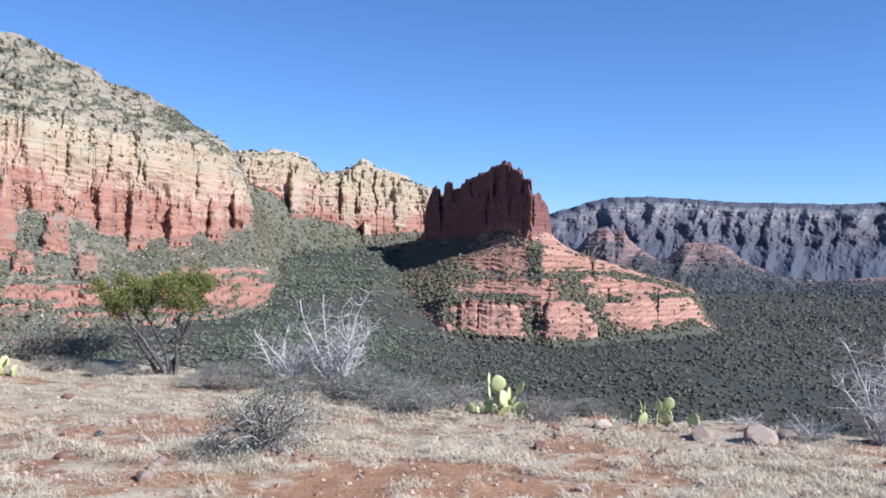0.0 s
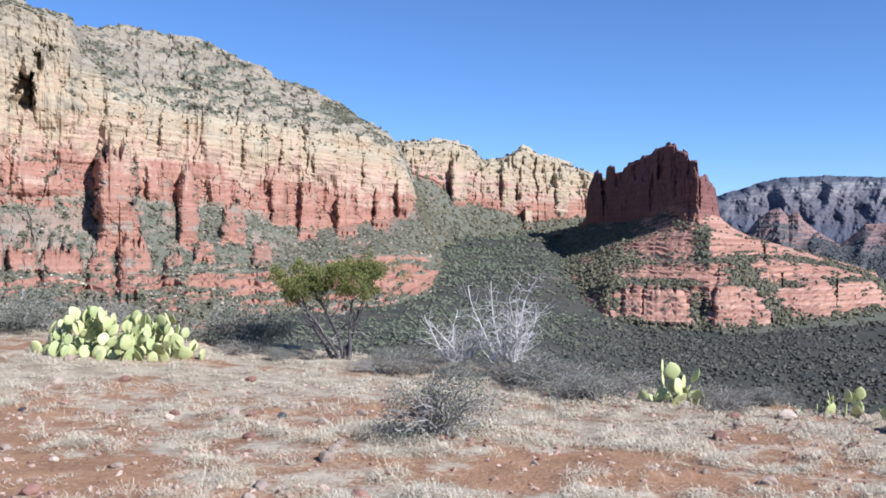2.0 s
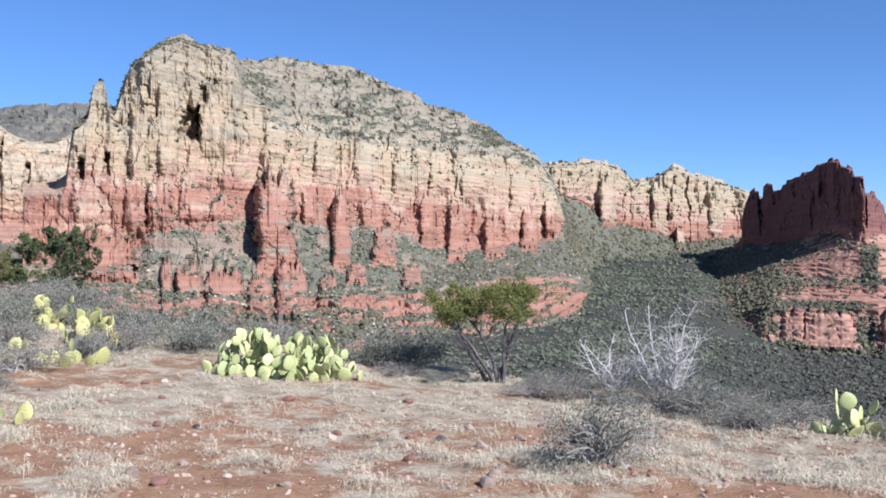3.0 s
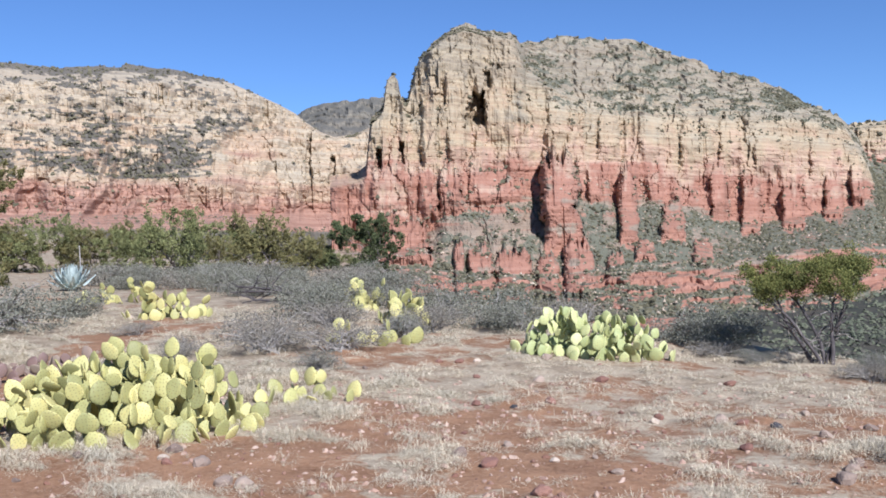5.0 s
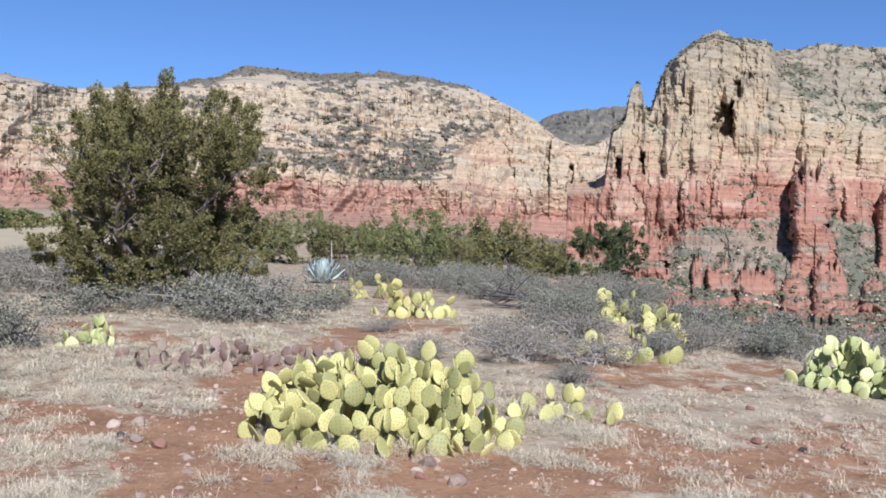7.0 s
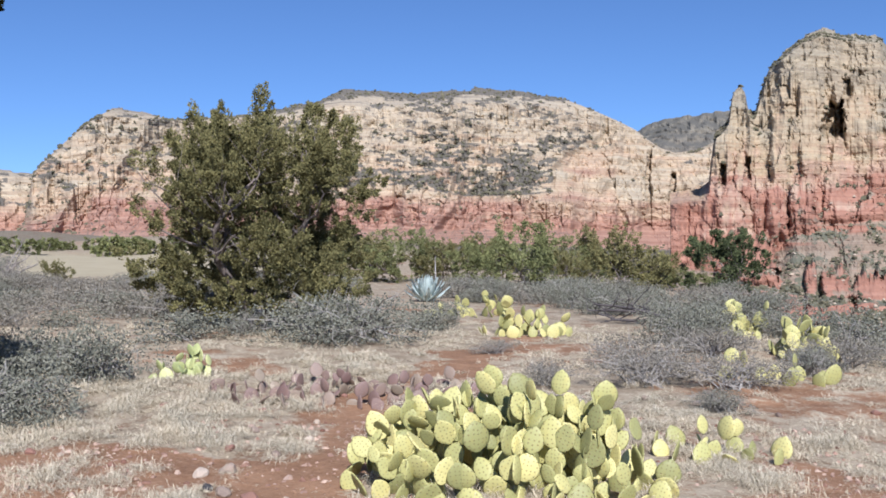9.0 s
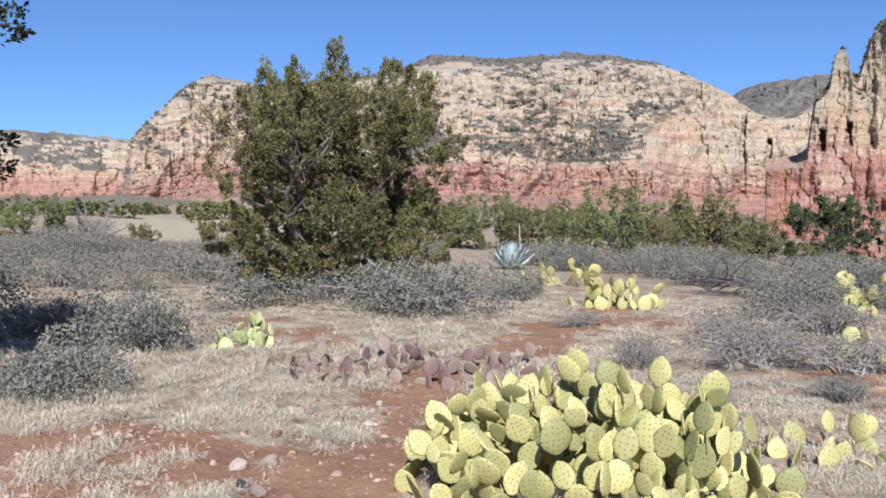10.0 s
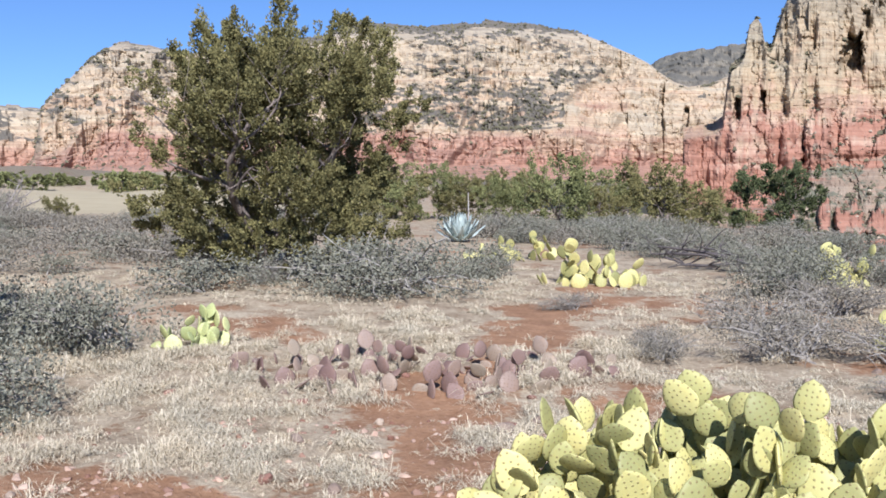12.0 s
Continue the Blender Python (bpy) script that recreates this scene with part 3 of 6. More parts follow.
massif, massif_v, massif_c = formation(
    "layered_massif", "towering massif of red and cream layered sandstone above wooded talus", 9.2, 43.0, 0.06,
    [(0, [(43, -1.5), (38, -3.6), (32, -5.3), (25, -5.6), (18, -5.6), (12.5, -5.0), (11, -4.2), (10, -3.0), (9.2, -1.9)], [(43, 560), (36, 520), (25, 540), (14, 640), (12, 680), (11, 760), (10, 880), (9, 1080)], 0.04),
     (64, [(43, -1.0), (38, -0.8), (34, -1.5), (29, -1.7), (25, -1.2), (18, -1.0), (12, -0.4), (10.3, -0.5), (9.6, -1.1), (9.2, -1.8)], [(43, 700), (36, 690), (25, 740), (14, 860), (10.5, 960), (9, 1150)], 0.10),
     (44, [(43, 1.0), (40, -0.2), (37.5, 0.6), (36, 2.6), (31.6, 2.9), (28.0, 3.1), (26.2, 3.3), (25.7, 2.3), (24.4, 2.2), (23.9, 2.4), (22, 2.2), (20.5, 1.6), (18, 0.9), (15, 1.3), (11.7, 1.9), (11, 0.9), (10, -0.2), (9.2, -1.7)], plus(A_FAR, -60), 0.35),
     (52, [(43, 4.4), (41, 4.6), (36.7, 4.85), (31.6, 4.9), (28.2, 4.6), (21.7, 3.9), (13.7, 3.1), (12, 3.1), (11, 1.7), (10, 0.0), (9.2, -1.6)], plus(A_FAR, -25), 1.0),
     (34, [(43, 5.2), (40.3, 6.4), (36.7, 6.55), (31.5, 6.9), (26.5, 6.5), (21.7, 5.9), (16, 5.3), (13, 4.6), (11.9, 3.9), (11, 1.9), (10, 0.1), (9.2, -1.55)], A_FAR, 0.7),
     (60, [(43, 8.0), (39.6, 9.3), (38.1, 9.6), (37.7, 10.6), (36.6, 12.2), (35.5, 13.0), (34.5, 13.3), (33.1, 12.9), (31.5, 12.6), (30.8, 10.4), (28, 8.8), (24, 8.2), (20, 7.6), (16, 7.2), (14, 6.7), (12.7, 6.0), (12.0, 4.9), (11, 2.1), (10, 0.2), (9.2, -1.5)], plus(A_FAR, 55), 0.95),
     (84, [(43, 10.6), (38.8, 10.7), (38.1, 10.8), (37.65, 10.9), (37.3, 11.7), (36.6, 12.4), (35.5, 13.2), (34.5, 13.5), (33.1, 13.1), (31.5, 12.85), (31.1, 12.36), (29.4, 12.44), (27.4, 12.45), (24.2, 12.1), (22.9, 11.2), (20.7, 10.55), (19.0, 9.6), (17.6, 9.35), (16, 8.5), (14.7, 7.6), (13.6, 7.1), (12.8, 6.3), (12.1, 5.2), (11, 2.2), (10, 0.25), (9.2, -1.45)],
      [(43, 900), (38, 920), (34, 960), (31.2, 1000), (30.5, 1150), (24, 1250), (18, 1260), (14, 1280), (9, 1340)], 0.75)],
    M_MASSIF, (24, 27), 4.0, 0.13,
    [(27.9, 30.1, 0.2, 5.9, 64, 0.10), (38.4, 38.8, 5.3, 6.8, -20, 0.1), (39.85, 40.3, 5.1, 6.5, -20, 0.1), (33.3, 34.5, 7.5, 9.7, -46, 0.10), (33.0, 33.4, 9.6, 10.8, -14, 0.07),
     (24.5, 25.6, 0.3, 4.4, 32, 0.10), (26.5, 27.3, 2.9, 4.8, 16, 0.1), (21.7, 23.0, 0.3, 2.5, 34, 0.14), (23.5, 24.7, -0.9, 0.3, 20, 0.14), (17.5, 18.5, 0.5, 3.7, 24, 0.10), (15.2, 16.3, 0.7, 3.1, 22, 0.10), (19.3, 20.2, 1.4, 4.4, 22, 0.1), (13.1, 14.0, 1.2, 3.6, 20, 0.1),
     (12.0, 12.6, 1.8, 4.2, 20, 0.1), (35.0, 36.3, 2.5, 5.2, 26, 0.12), (31.7, 34.4, 3.0, 4.7, 12, 0.12), (37.0, 40.2, -0.6, 2.2, 28, 0.18), (38.9, 40.3, 2.4, 5.0, 14, 0.1), (36.5, 37.6, 2.3, 4.9, 14, 0.1),
     (31.0, 33.1, -3.4, 0.0, 24, 0.2), (33.3, 34.8, -3.2, 0.4, 22, 0.2), (27.1, 28.9, -3.0, 0.5, 24, 0.2), (34.9, 35.6, -2.8, 0.6, 18, 0.2), (29.3, 30.6, -3.0, -0.4, 18, 0.2), (20.2, 21.4, -1.4, 0.2, 16, 0.2), (25.2, 26.3, -2.2, -0.4, 16, 0.2),
     (31.8, 33.3, 6.6, 9.9, 20, 0.12), (16.3, 17.7, 4.2, 7.0, 18, 0.06), (13.3, 14.6, 3.5, 5.8, 18, 0.06), (18.5, 19.6, 4.7, 7.3, 16, 0.1), (20.8, 21.9, 4.8, 7.2, 18, 0.1), (23.2, 24.3, 5.1, 8.0, 16, 0.1), (25.4, 26.6, 5.2, 8.2, 18, 0.1), (34.7, 35.7, 5.6, 10.4, 16, 0.1), (36.4, 37.3, 5.4, 9.4, 16, 0.1), (28.4, 29.6, 6.6, 9.0, 16, 0.1)],
    a_cover, 0.0, parts=(("talus_slope", 2), ("red_cliff", 3), ("banded_cliff", 4), ("pale_cliff", 5), ("summit", 6)), gully=5.0, buttress=13.0, tiers={1: 7, 4: 5, 6: 6}, bench=0.75, restrata=lambda A, E, S: spread(S, 2.2, 4.6, 0.3) * (0.45 * fbm(A / 0.9, E / 0.9, 41.0, 3) + 0.35 * fbm(A / 0.3, E / 2.5, 43.0, 3)),
    sky=[(43, 4.8), (41.3, 5.0), (40.75, 5.4), (40.5, 7.4), (40.3, 8.3), (39.9, 8.6), (39.72, 8.8), (39.55, 9.1), (39.42, 9.9), (39.3, 10.4), (39.1, 10.6), (38.88, 10.7), (38.62, 10.4), (38.5, 9.5), (38.3, 9.3), (38.1, 9.25), (37.7, 10.6), (37.3, 11.7), (36.6, 12.4), (35.5, 13.2), (34.5, 13.5), (33.1, 13.1), (31.5, 12.85), (31.1, 12.36), (29.4, 12.44), (27.4, 12.45), (24.2, 12.1), (22.9, 11.2), (20.7, 10.55), (19.0, 9.6), (17.6, 9.35), (16, 8.5), (14.7, 7.6), (13.6, 7.1), (12.8, 6.3), (12.1, 5.2), (11, 2.3), (10, 0.3), (9.2, -1.4)])


def b_cover(A, E, S):
    return 0.5 * spread(S, 0, 1.0, 0.1)


B_FAR = [(13, 1500), (0, 2000), (-2, 2050)]
wall_b, wall_b_v, wall_b_c = formation(
    "canyon_wall", "cream and red sandstone cliffs closing the head of the canyon", -1.5, 13.6, 0.06,
    [(0, [(13.6, 1.0), (8, -0.6), (4, -0.4), (-1.5, 0.4)], [(13, 1150), (0, 1450), (-2, 1500)], 0.1),
     (40, [(13.6, 4.6), (12, 4.4), (10.4, 3.9), (8.7, 2.6), (5.7, 1.9), (4.6, 1.3), (1.2, 1.65), (-1.5, 1.6)], plus(B_FAR, -30), 0.3),
     (28, [(13.6, 5.0), (11.8, 4.6), (7.7, 3.5), (5, 3.3), (0.9, 2.86), (-1.5, 2.6)], plus(B_FAR, -10), 1.0),
     (40, [(13.6, 5.6), (12.5, 5.9), (10.8, 6.1), (9.4, 6.1), (8.2, 5.8), (7.4, 5.0), (6.4, 5.0), (5, 5.7), (3.3, 5.0), (1.6, 4.4), (0.3, 3.9), (-1.5, 3.4)], plus(B_FAR, 25), 1.0),
     (8, [(13.6, 5.9), (12.5, 6.2), (10.8, 6.35), (9.4, 6.25), (8.2, 6.0), (7.4, 5.12), (6.4, 5.15), (5, 6.0), (3.3, 5.2), (1.6, 4.55), (0.3, 4.05), (-1.5, 3.6)], plus(B_FAR, 60), 0.5)],
    rock_material("canyon sandstone", [(0.0, RED), (0.26, RED), (0.33, PINK), (0.38, TAN), (0.5, PALE), (1.0, PALE)], 0.2), (44, 56), 6, 0.13,
    [(8.4, 9.3, 2.4, 5.6, 45, 0.15), (4.1, 4.8, 2.4, 5.6, -14, 0.1), (5.4, 6.2, 2.2, 4.9, 26, 0.1), (4.4, 4.9, 0.9, 2.2, 60, 0.12), (2.2, 2.9, 2.0, 4.4, 30, 0.1)], b_cover, 3.0, parts=(("talus_slope", 1), ("red_cliff", 2), ("pale_cliff", 4)), tiers={3: 3})

C_FAR = [(1.6, 1500), (0, 1390), (-3, 1180), (-5.0, 1075), (-5.4, 1062), (-6.7, 1150), (-8, 1210)]
FIN_TOP = [(1.6, 1.25), (1.2, 1.4), (1.1, 3.0), (0.95, 3.6), (0.75, 4.05), (0.45, 4.35), (0.2, 4.3), (0.15, 3.85), (0.0, 3.85), (-0.05, 4.5), (-0.3, 4.7), (-0.55, 4.7), (-0.6, 4.3), (-1.0, 4.35), (-1.1, 4.6),
           (-2.0, 4.95), (-2.2, 5.2), (-2.7, 5.3), (-2.9, 5.65), (-3.6, 5.85), (-4.1, 5.85), (-4.2, 5.6), (-4.8, 5.3), (-4.9, 4.95), (-5.2, 4.95), (-5.35, 4.85), (-5.42, 3.95), (-5.9, 3.9), (-6.0, 3.6), (-6.35, 3.3), (-6.6, 1.65), (-7.2, 0.85)]
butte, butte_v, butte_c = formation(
    "fin_butte", "red sandstone butte with a serrated fin on top, darkened as in shade", -7.2, 1.6, 0.03,
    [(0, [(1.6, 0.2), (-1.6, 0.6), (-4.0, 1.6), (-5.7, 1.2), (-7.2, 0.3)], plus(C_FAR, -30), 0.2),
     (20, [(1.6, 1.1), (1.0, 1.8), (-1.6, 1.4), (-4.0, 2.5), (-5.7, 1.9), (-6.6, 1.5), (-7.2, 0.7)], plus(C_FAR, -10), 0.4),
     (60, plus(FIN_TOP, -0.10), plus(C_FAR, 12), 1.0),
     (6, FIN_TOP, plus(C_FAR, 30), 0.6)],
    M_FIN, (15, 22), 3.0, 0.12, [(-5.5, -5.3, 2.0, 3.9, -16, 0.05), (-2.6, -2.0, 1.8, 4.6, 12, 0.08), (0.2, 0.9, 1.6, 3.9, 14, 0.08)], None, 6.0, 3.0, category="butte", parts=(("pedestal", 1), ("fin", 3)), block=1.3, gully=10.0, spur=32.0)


def d_cover(A, E, S):
    left = 0.85 * smooth(A, -3.0, 0.4) * (0.75 + 0.5 * fbm(A / 1.0, E / 0.5, 2.0, 3))
    band = 0.75 * np.maximum(spread(S, 0.85, 1.25, 0.1), spread(S, 1.85, 2.3, 0.12)) * (0.7 + 0.6 * fbm(A / 1.5, E, 4.0, 2))
    crown = 0.75 * smooth(S, 2.75, 3.4) * (1 - smooth(-A, 5.6, 6.4)) * (0.8 + 0.5 * fbm(A / 0.8, E / 0.4, 6.0, 2))
    line = A - 0.72 * E + 0.5 * fbm(A * 2, E * 2, 1.5, 2)
    gully = 1.0 * spread(line, -7.5, -6.5, 0.2) * spread(E, -4.8, -1.0, 0.3) + 0.9 * spread(A + 0.25 * fbm(A, E * 2, 8.5, 2), -5.9, -4.9, 0.2) * spread(S, 0.0, 0.85, 0.1) + 0.7 * spread(A, -6.1, -5.1, 0.2) * spread(S, 1.9, 3.2, 0.2)
    foot = 0.9 * (1 - smooth(S + 0.14 * fbm(A / 1.3, E * 0, 3.5, 2), 0.05, 0.2))
    return left + band + crown + gully + foot - 0.25


apron, apron_v, apron_c = formation(
    "terraced_apron", "terraced red sandstone slopes with bands of green scrub", -16.4, 4.2, 0.05,
    [(0, [(4.2, -3.4), (1.8, -3.9), (-0.6, -4.75), (-5.1, -5.0), (-9.8, -4.6), (-12.5, -4.2), (-15.2, -3.7), (-15.9, -4.0), (-16.4, -4.3)], [(4.2, 900), (0, 800), (-6, 780), (-12, 830), (-16, 900), (-17, 950)], 0.1),
     (60, [(4.2, -2.8), (1.8, -2.8), (-0.6, -2.4), (-5.1, -2.5), (-9.8, -2.4), (-12.5, -2.2), (-14.7, -2.0), (-15.3, -2.6), (-15.8, -3.6), (-16.4, -4.3)], [(4.2, 960), (0, 860), (-6, 830), (-12, 890), (-15, 950), (-17, 1000)], 0.85),
     (50, [(4.2, -1.9), (1.8, -1.6), (-0.6, -1.1), (-5.1, -1.15), (-9.0, -0.9), (-11, -1.0), (-12.8, -1.25), (-14.0, -1.65), (-14.9, -1.95), (-15.3, -2.5), (-15.8, -3.5), (-16.4, -4.3)], [(4.2, 1050), (0, 960), (-6, 900), (-12, 980), (-17, 1030)], 0.8),
     (50, [(4.2, -1.3), (1.8, -0.9), (-0.6, 0.0), (-3, 0.5), (-6.6, 0.6), (-8.4, 0.2), (-10.8, -0.5), (-12.8, -1.05), (-14.8, -1.7), (-15.3, -2.4), (-15.8, -3.5), (-16.4, -4.3)], [(4.2, 1150), (0, 1080), (-6, 980), (-9, 1040), (-12, 1080), (-17, 1060)], 0.6),
     (46, [(4.2, -0.5), (3.2, -0.1), (1.0, 1.2), (-1.6, 1.3), (-4.0, 2.5), (-5.7, 2.0), (-6.6, 1.5), (-7.4, 0.85), (-8.4, 0.35), (-10.8, -0.35), (-12.8, -0.96), (-14.9, -1.6), (-15.3, -2.3), (-15.8, -3.4), (-16.4, -4.3)], [(4.2, 1480), (0, 1350), (-3, 1180), (-5.0, 1080), (-7, 1120), (-12, 1130), (-17, 1100)], 0.3)],
    M_BUTTE, (46, 7), 5.0, 0.0, [(-9.1, -8.8, -1.0, 0.3, -22, 0.08), (-5.8, -5.2, -4.6, -2.9, -8, 0.2), (-13.0, -12.75, -3.2, -1.6, -9, 0.08), (-2.2, -2.0, -4.4, -2.6, -9, 0.1), (-10.1, -9.8, -2.6, -1.6, -10, 0.1), (-9.6, -6.4, -4.8, -1.3, 14, 0.1), (-5.0, -1.0, -4.7, -2.5, 10, 0.1)], d_cover, 9.0, 3.0, category="slope", parts=(("lower_terrace", 1), ("middle_terrace", 2), ("upper_terrace", 3), ("crown_slope", 4)), tiers={1: 6, 2: 5, 3: 5, 4: 6}, bench=0.62)

G_FAR = [(38, 1500), (43, 1420), (50, 1250), (58, 1130), (66, 1080), (74, 1050), (82, 1150), (94, 1200)]


def g_cover(A, E, S):
    fan = spread(S, 2.7, 3.45, 0.15) * spread(A, 51.0, 64, 1.5)      # grey scree lies on the rim of the red cliffs
    c = 0.75 * fan * (0.75 + 0.7 * fbm(A / 2, E, 1.0, 3))
    c = c + 0.7 * smooth(S, 4.35, 4.75) * (1 - smooth(A, 66, 70)) * (1 - smooth(48.5 - A, 0, 2))
    c = c - 0.8 * (1 - smooth(A, 45.5, 48.0)) - 1.2 * spread(A, 45.8, 49.4, 0.5) * spread(E, 4.0, 7.4, 0.4)
    slope = spread(S, 2.9, 4.6, 0.2)
    return c + slope * (0.14 + 0.6 * fbm(A / 1.9 - E / 2.2, E / 0.9 + A / 5, 3.0, 4) + 0.95 * fbm(A / 0.4, E / 0.13, 13.0, 3))


def g_shift(A, E, S):
    """The red beds thin out towards the gap; one orange face stays bare."""
    pale = 0.95 * (1 - smooth(A + 0.6 * fbm(A, E * 2, 5.0, 3), 48.5, 52.5)) * spread(S, 1.3, 3.2, 0.4)
    return pale - 0.75 * spread(A + 0.3 * fbm(A * 2, E * 2, 7.0, 2), 46.0, 49.2, 0.3) * spread(E, 4.4, 7.2, 0.3) + 0.5 * fbm(A / 1.5, E / 0.6, 17.0, 3) * spread(S, 1.0, 3.5, 0.4)


back_massif, back_v, back_c = formation(
    "pale_massif", "broad pale sandstone mountain over a band of red cliffs", 38.0, 82.0, 0.06,
    [(0, [(38, 1.6), (60, 2.0), (94, 1.6)], plus(G_FAR, -160), 0.1),
     (10, [(38, 2.6), (44, 2.6), (60, 2.9), (72, 2.9), (80, 2.7), (94, 2.4)], plus(G_FAR, -70), 0.2),
     (30, [(38, 4.2), (42, 4.4), (46.7, 3.95), (49.4, 4.6), (55, 4.5), (58, 4.7), (61.4, 4.5), (68, 4.3), (72.8, 4.1), (76, 4.6), (80, 3.2), (94, 3.0)], plus(G_FAR, -30), 0.9),
     (16, [(38, 4.6), (42, 4.9), (46.7, 5.0), (49.4, 5.1), (55, 5.0), (58, 5.5), (61.4, 5.0), (68, 4.8), (72.8, 4.8), (76, 5.2), (80, 3.9), (94, 3.7)], G_FAR, 0.8),
     (56, [(38, 9.6), (44.9, 9.8), (49.3, 10.1), (52, 10.3), (54.5, 10.5), (58.3, 10.3), (62.7, 10.3), (66, 9.6), (72.8, 9.2), (76, 9.3), (94, 9.0)], plus(G_FAR, 140), 0.55),
     (14, [(38, 10.4), (49.3, 10.7), (52, 11.1), (54.5, 11.3), (58.3, 11.0), (60.7, 11.25), (62.7, 11.25), (64.2, 10.6), (68, 9.8), (72.8, 9.6), (76, 9.8), (94, 9.4)], plus(G_FAR, 260), 0.3)],
    M_BACK, (30, 26), 1.6, 0.07,
    [(49.0, 51.0, 4.8, 6.8, 14, 0.25), (58.0, 58.8, 4.6, 5.6, 18, 0.12), (44, 44.4, 4, 7.5, -24, 0.12), (42.6, 43.0, 4, 6.0, -30, 0.1)], g_cover, 12.0, 9.0, parts=(("foot_slope", 1), ("red_cliff", 3), ("pale_slope", 4), ("wooded_summit", 5)), gully=46.0, block=2.0, tiers={2: 3, 4: 7}, restrata=g_shift,
    sky=[(38, 7.8), (40.0, 7.8), (40.6, 7.6), (41.3, 7.3), (42.6, 7.15), (43.4, 7.45), (44.2, 8.0), (44.9, 8.6), (45.9, 9.15), (47.6, 9.95), (49.3, 10.65), (52, 11.1), (54.5, 11.35), (58.3, 11.05), (60.7, 11.3), (62.7, 11.3), (64.2, 10.55), (68, 9.7), (72.8, 9.25), (74.7, 9.8), (76, 9.75), (76.8, 9.3), (77.5, 8.8), (78.4, 7.9), (79, 7.3), (79.7, 6.6), (80.2, 5.9), (80.6, 3.4), (81.2, 2.5), (82.0, 2.0)])

I_FAR = [(74, 1420), (84, 1380), (96, 1500)]
side_ridge, side_v, side_c = formation(
    "side_ridge", "lower pale sandstone ridge with a red foot behind the meadow", 76.0, 96.0, 0.1,
    [(0, [(76, 2.0), (96, 2.0)], plus(I_FAR, -120), 0.1),
     (8, [(76, 2.7), (96, 2.6)], plus(I_FAR, -60), 0.2),
     (14, [(76, 3.9), (80, 3.4), (96, 3.2)], plus(I_FAR, -30), 0.9),
     (10, [(76, 4.6), (80, 4.2), (96, 4.0)], I_FAR, 0.8),
     (20, [(76, 5.8), (82, 5.75), (85, 5.9), (96, 5.4)], plus(I_FAR, 90), 0.7),
     (6, [(76, 6.2), (80.4, 5.95), (82.3, 6.05), (85.4, 6.25), (90, 6.0), (96, 5.6)], plus(I_FAR, 160), 0.5)],
    M_BACK, (30, 26), 1.6, 0.08, (), g_cover, 27.0, 9.0, parts=(("foot_slope", 1), ("red_cliff", 3), ("pale_slope", 5)), gully=24.0, block=1.4, category="ridge")

ridge, ridge_v, ridge_c = formation(
    "rear_ridge", "wooded grey mountain ridge seen through a gap", 36.0, 48.0, 0.1,
    [(0, [(36, 3), (48, 3)], [(36, 2300), (48, 2300)], 0.2),
     (30, [(36, 7.4), (48, 7.0)], [(36, 2450), (48, 2450)], 0.4),
     (14, [(36, 9.2), (39.7, 9.35), (41.1, 9.42), (43.2, 9.15), (44.9, 8.5), (46, 8.0), (48, 7.2)], [(36, 2700), (48, 2700)], 0.3)],
    M_RIDGE, (40, 30), 14, 0.1, (), lambda A, E, S: 0.35 + 0.3 * smooth(S, 1.2, 1.9), 15.0, category="mountain", gully=40, tiers={1: 7, 2: 4}, block=1.5)

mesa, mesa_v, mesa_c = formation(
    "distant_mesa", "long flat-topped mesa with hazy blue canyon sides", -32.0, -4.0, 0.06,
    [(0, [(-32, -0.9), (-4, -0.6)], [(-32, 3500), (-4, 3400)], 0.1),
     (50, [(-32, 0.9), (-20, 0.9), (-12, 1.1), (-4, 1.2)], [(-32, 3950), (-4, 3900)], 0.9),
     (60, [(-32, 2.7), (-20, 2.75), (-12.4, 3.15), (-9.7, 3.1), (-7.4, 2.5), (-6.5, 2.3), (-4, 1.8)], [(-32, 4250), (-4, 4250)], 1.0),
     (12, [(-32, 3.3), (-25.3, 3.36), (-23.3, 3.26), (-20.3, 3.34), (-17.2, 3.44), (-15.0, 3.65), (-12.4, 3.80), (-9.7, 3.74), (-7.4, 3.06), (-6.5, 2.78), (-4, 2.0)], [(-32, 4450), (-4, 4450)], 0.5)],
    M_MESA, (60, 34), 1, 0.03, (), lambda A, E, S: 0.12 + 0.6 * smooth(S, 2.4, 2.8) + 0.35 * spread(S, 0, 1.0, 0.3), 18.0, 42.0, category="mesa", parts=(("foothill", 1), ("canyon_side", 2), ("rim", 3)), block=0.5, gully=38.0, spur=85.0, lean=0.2)

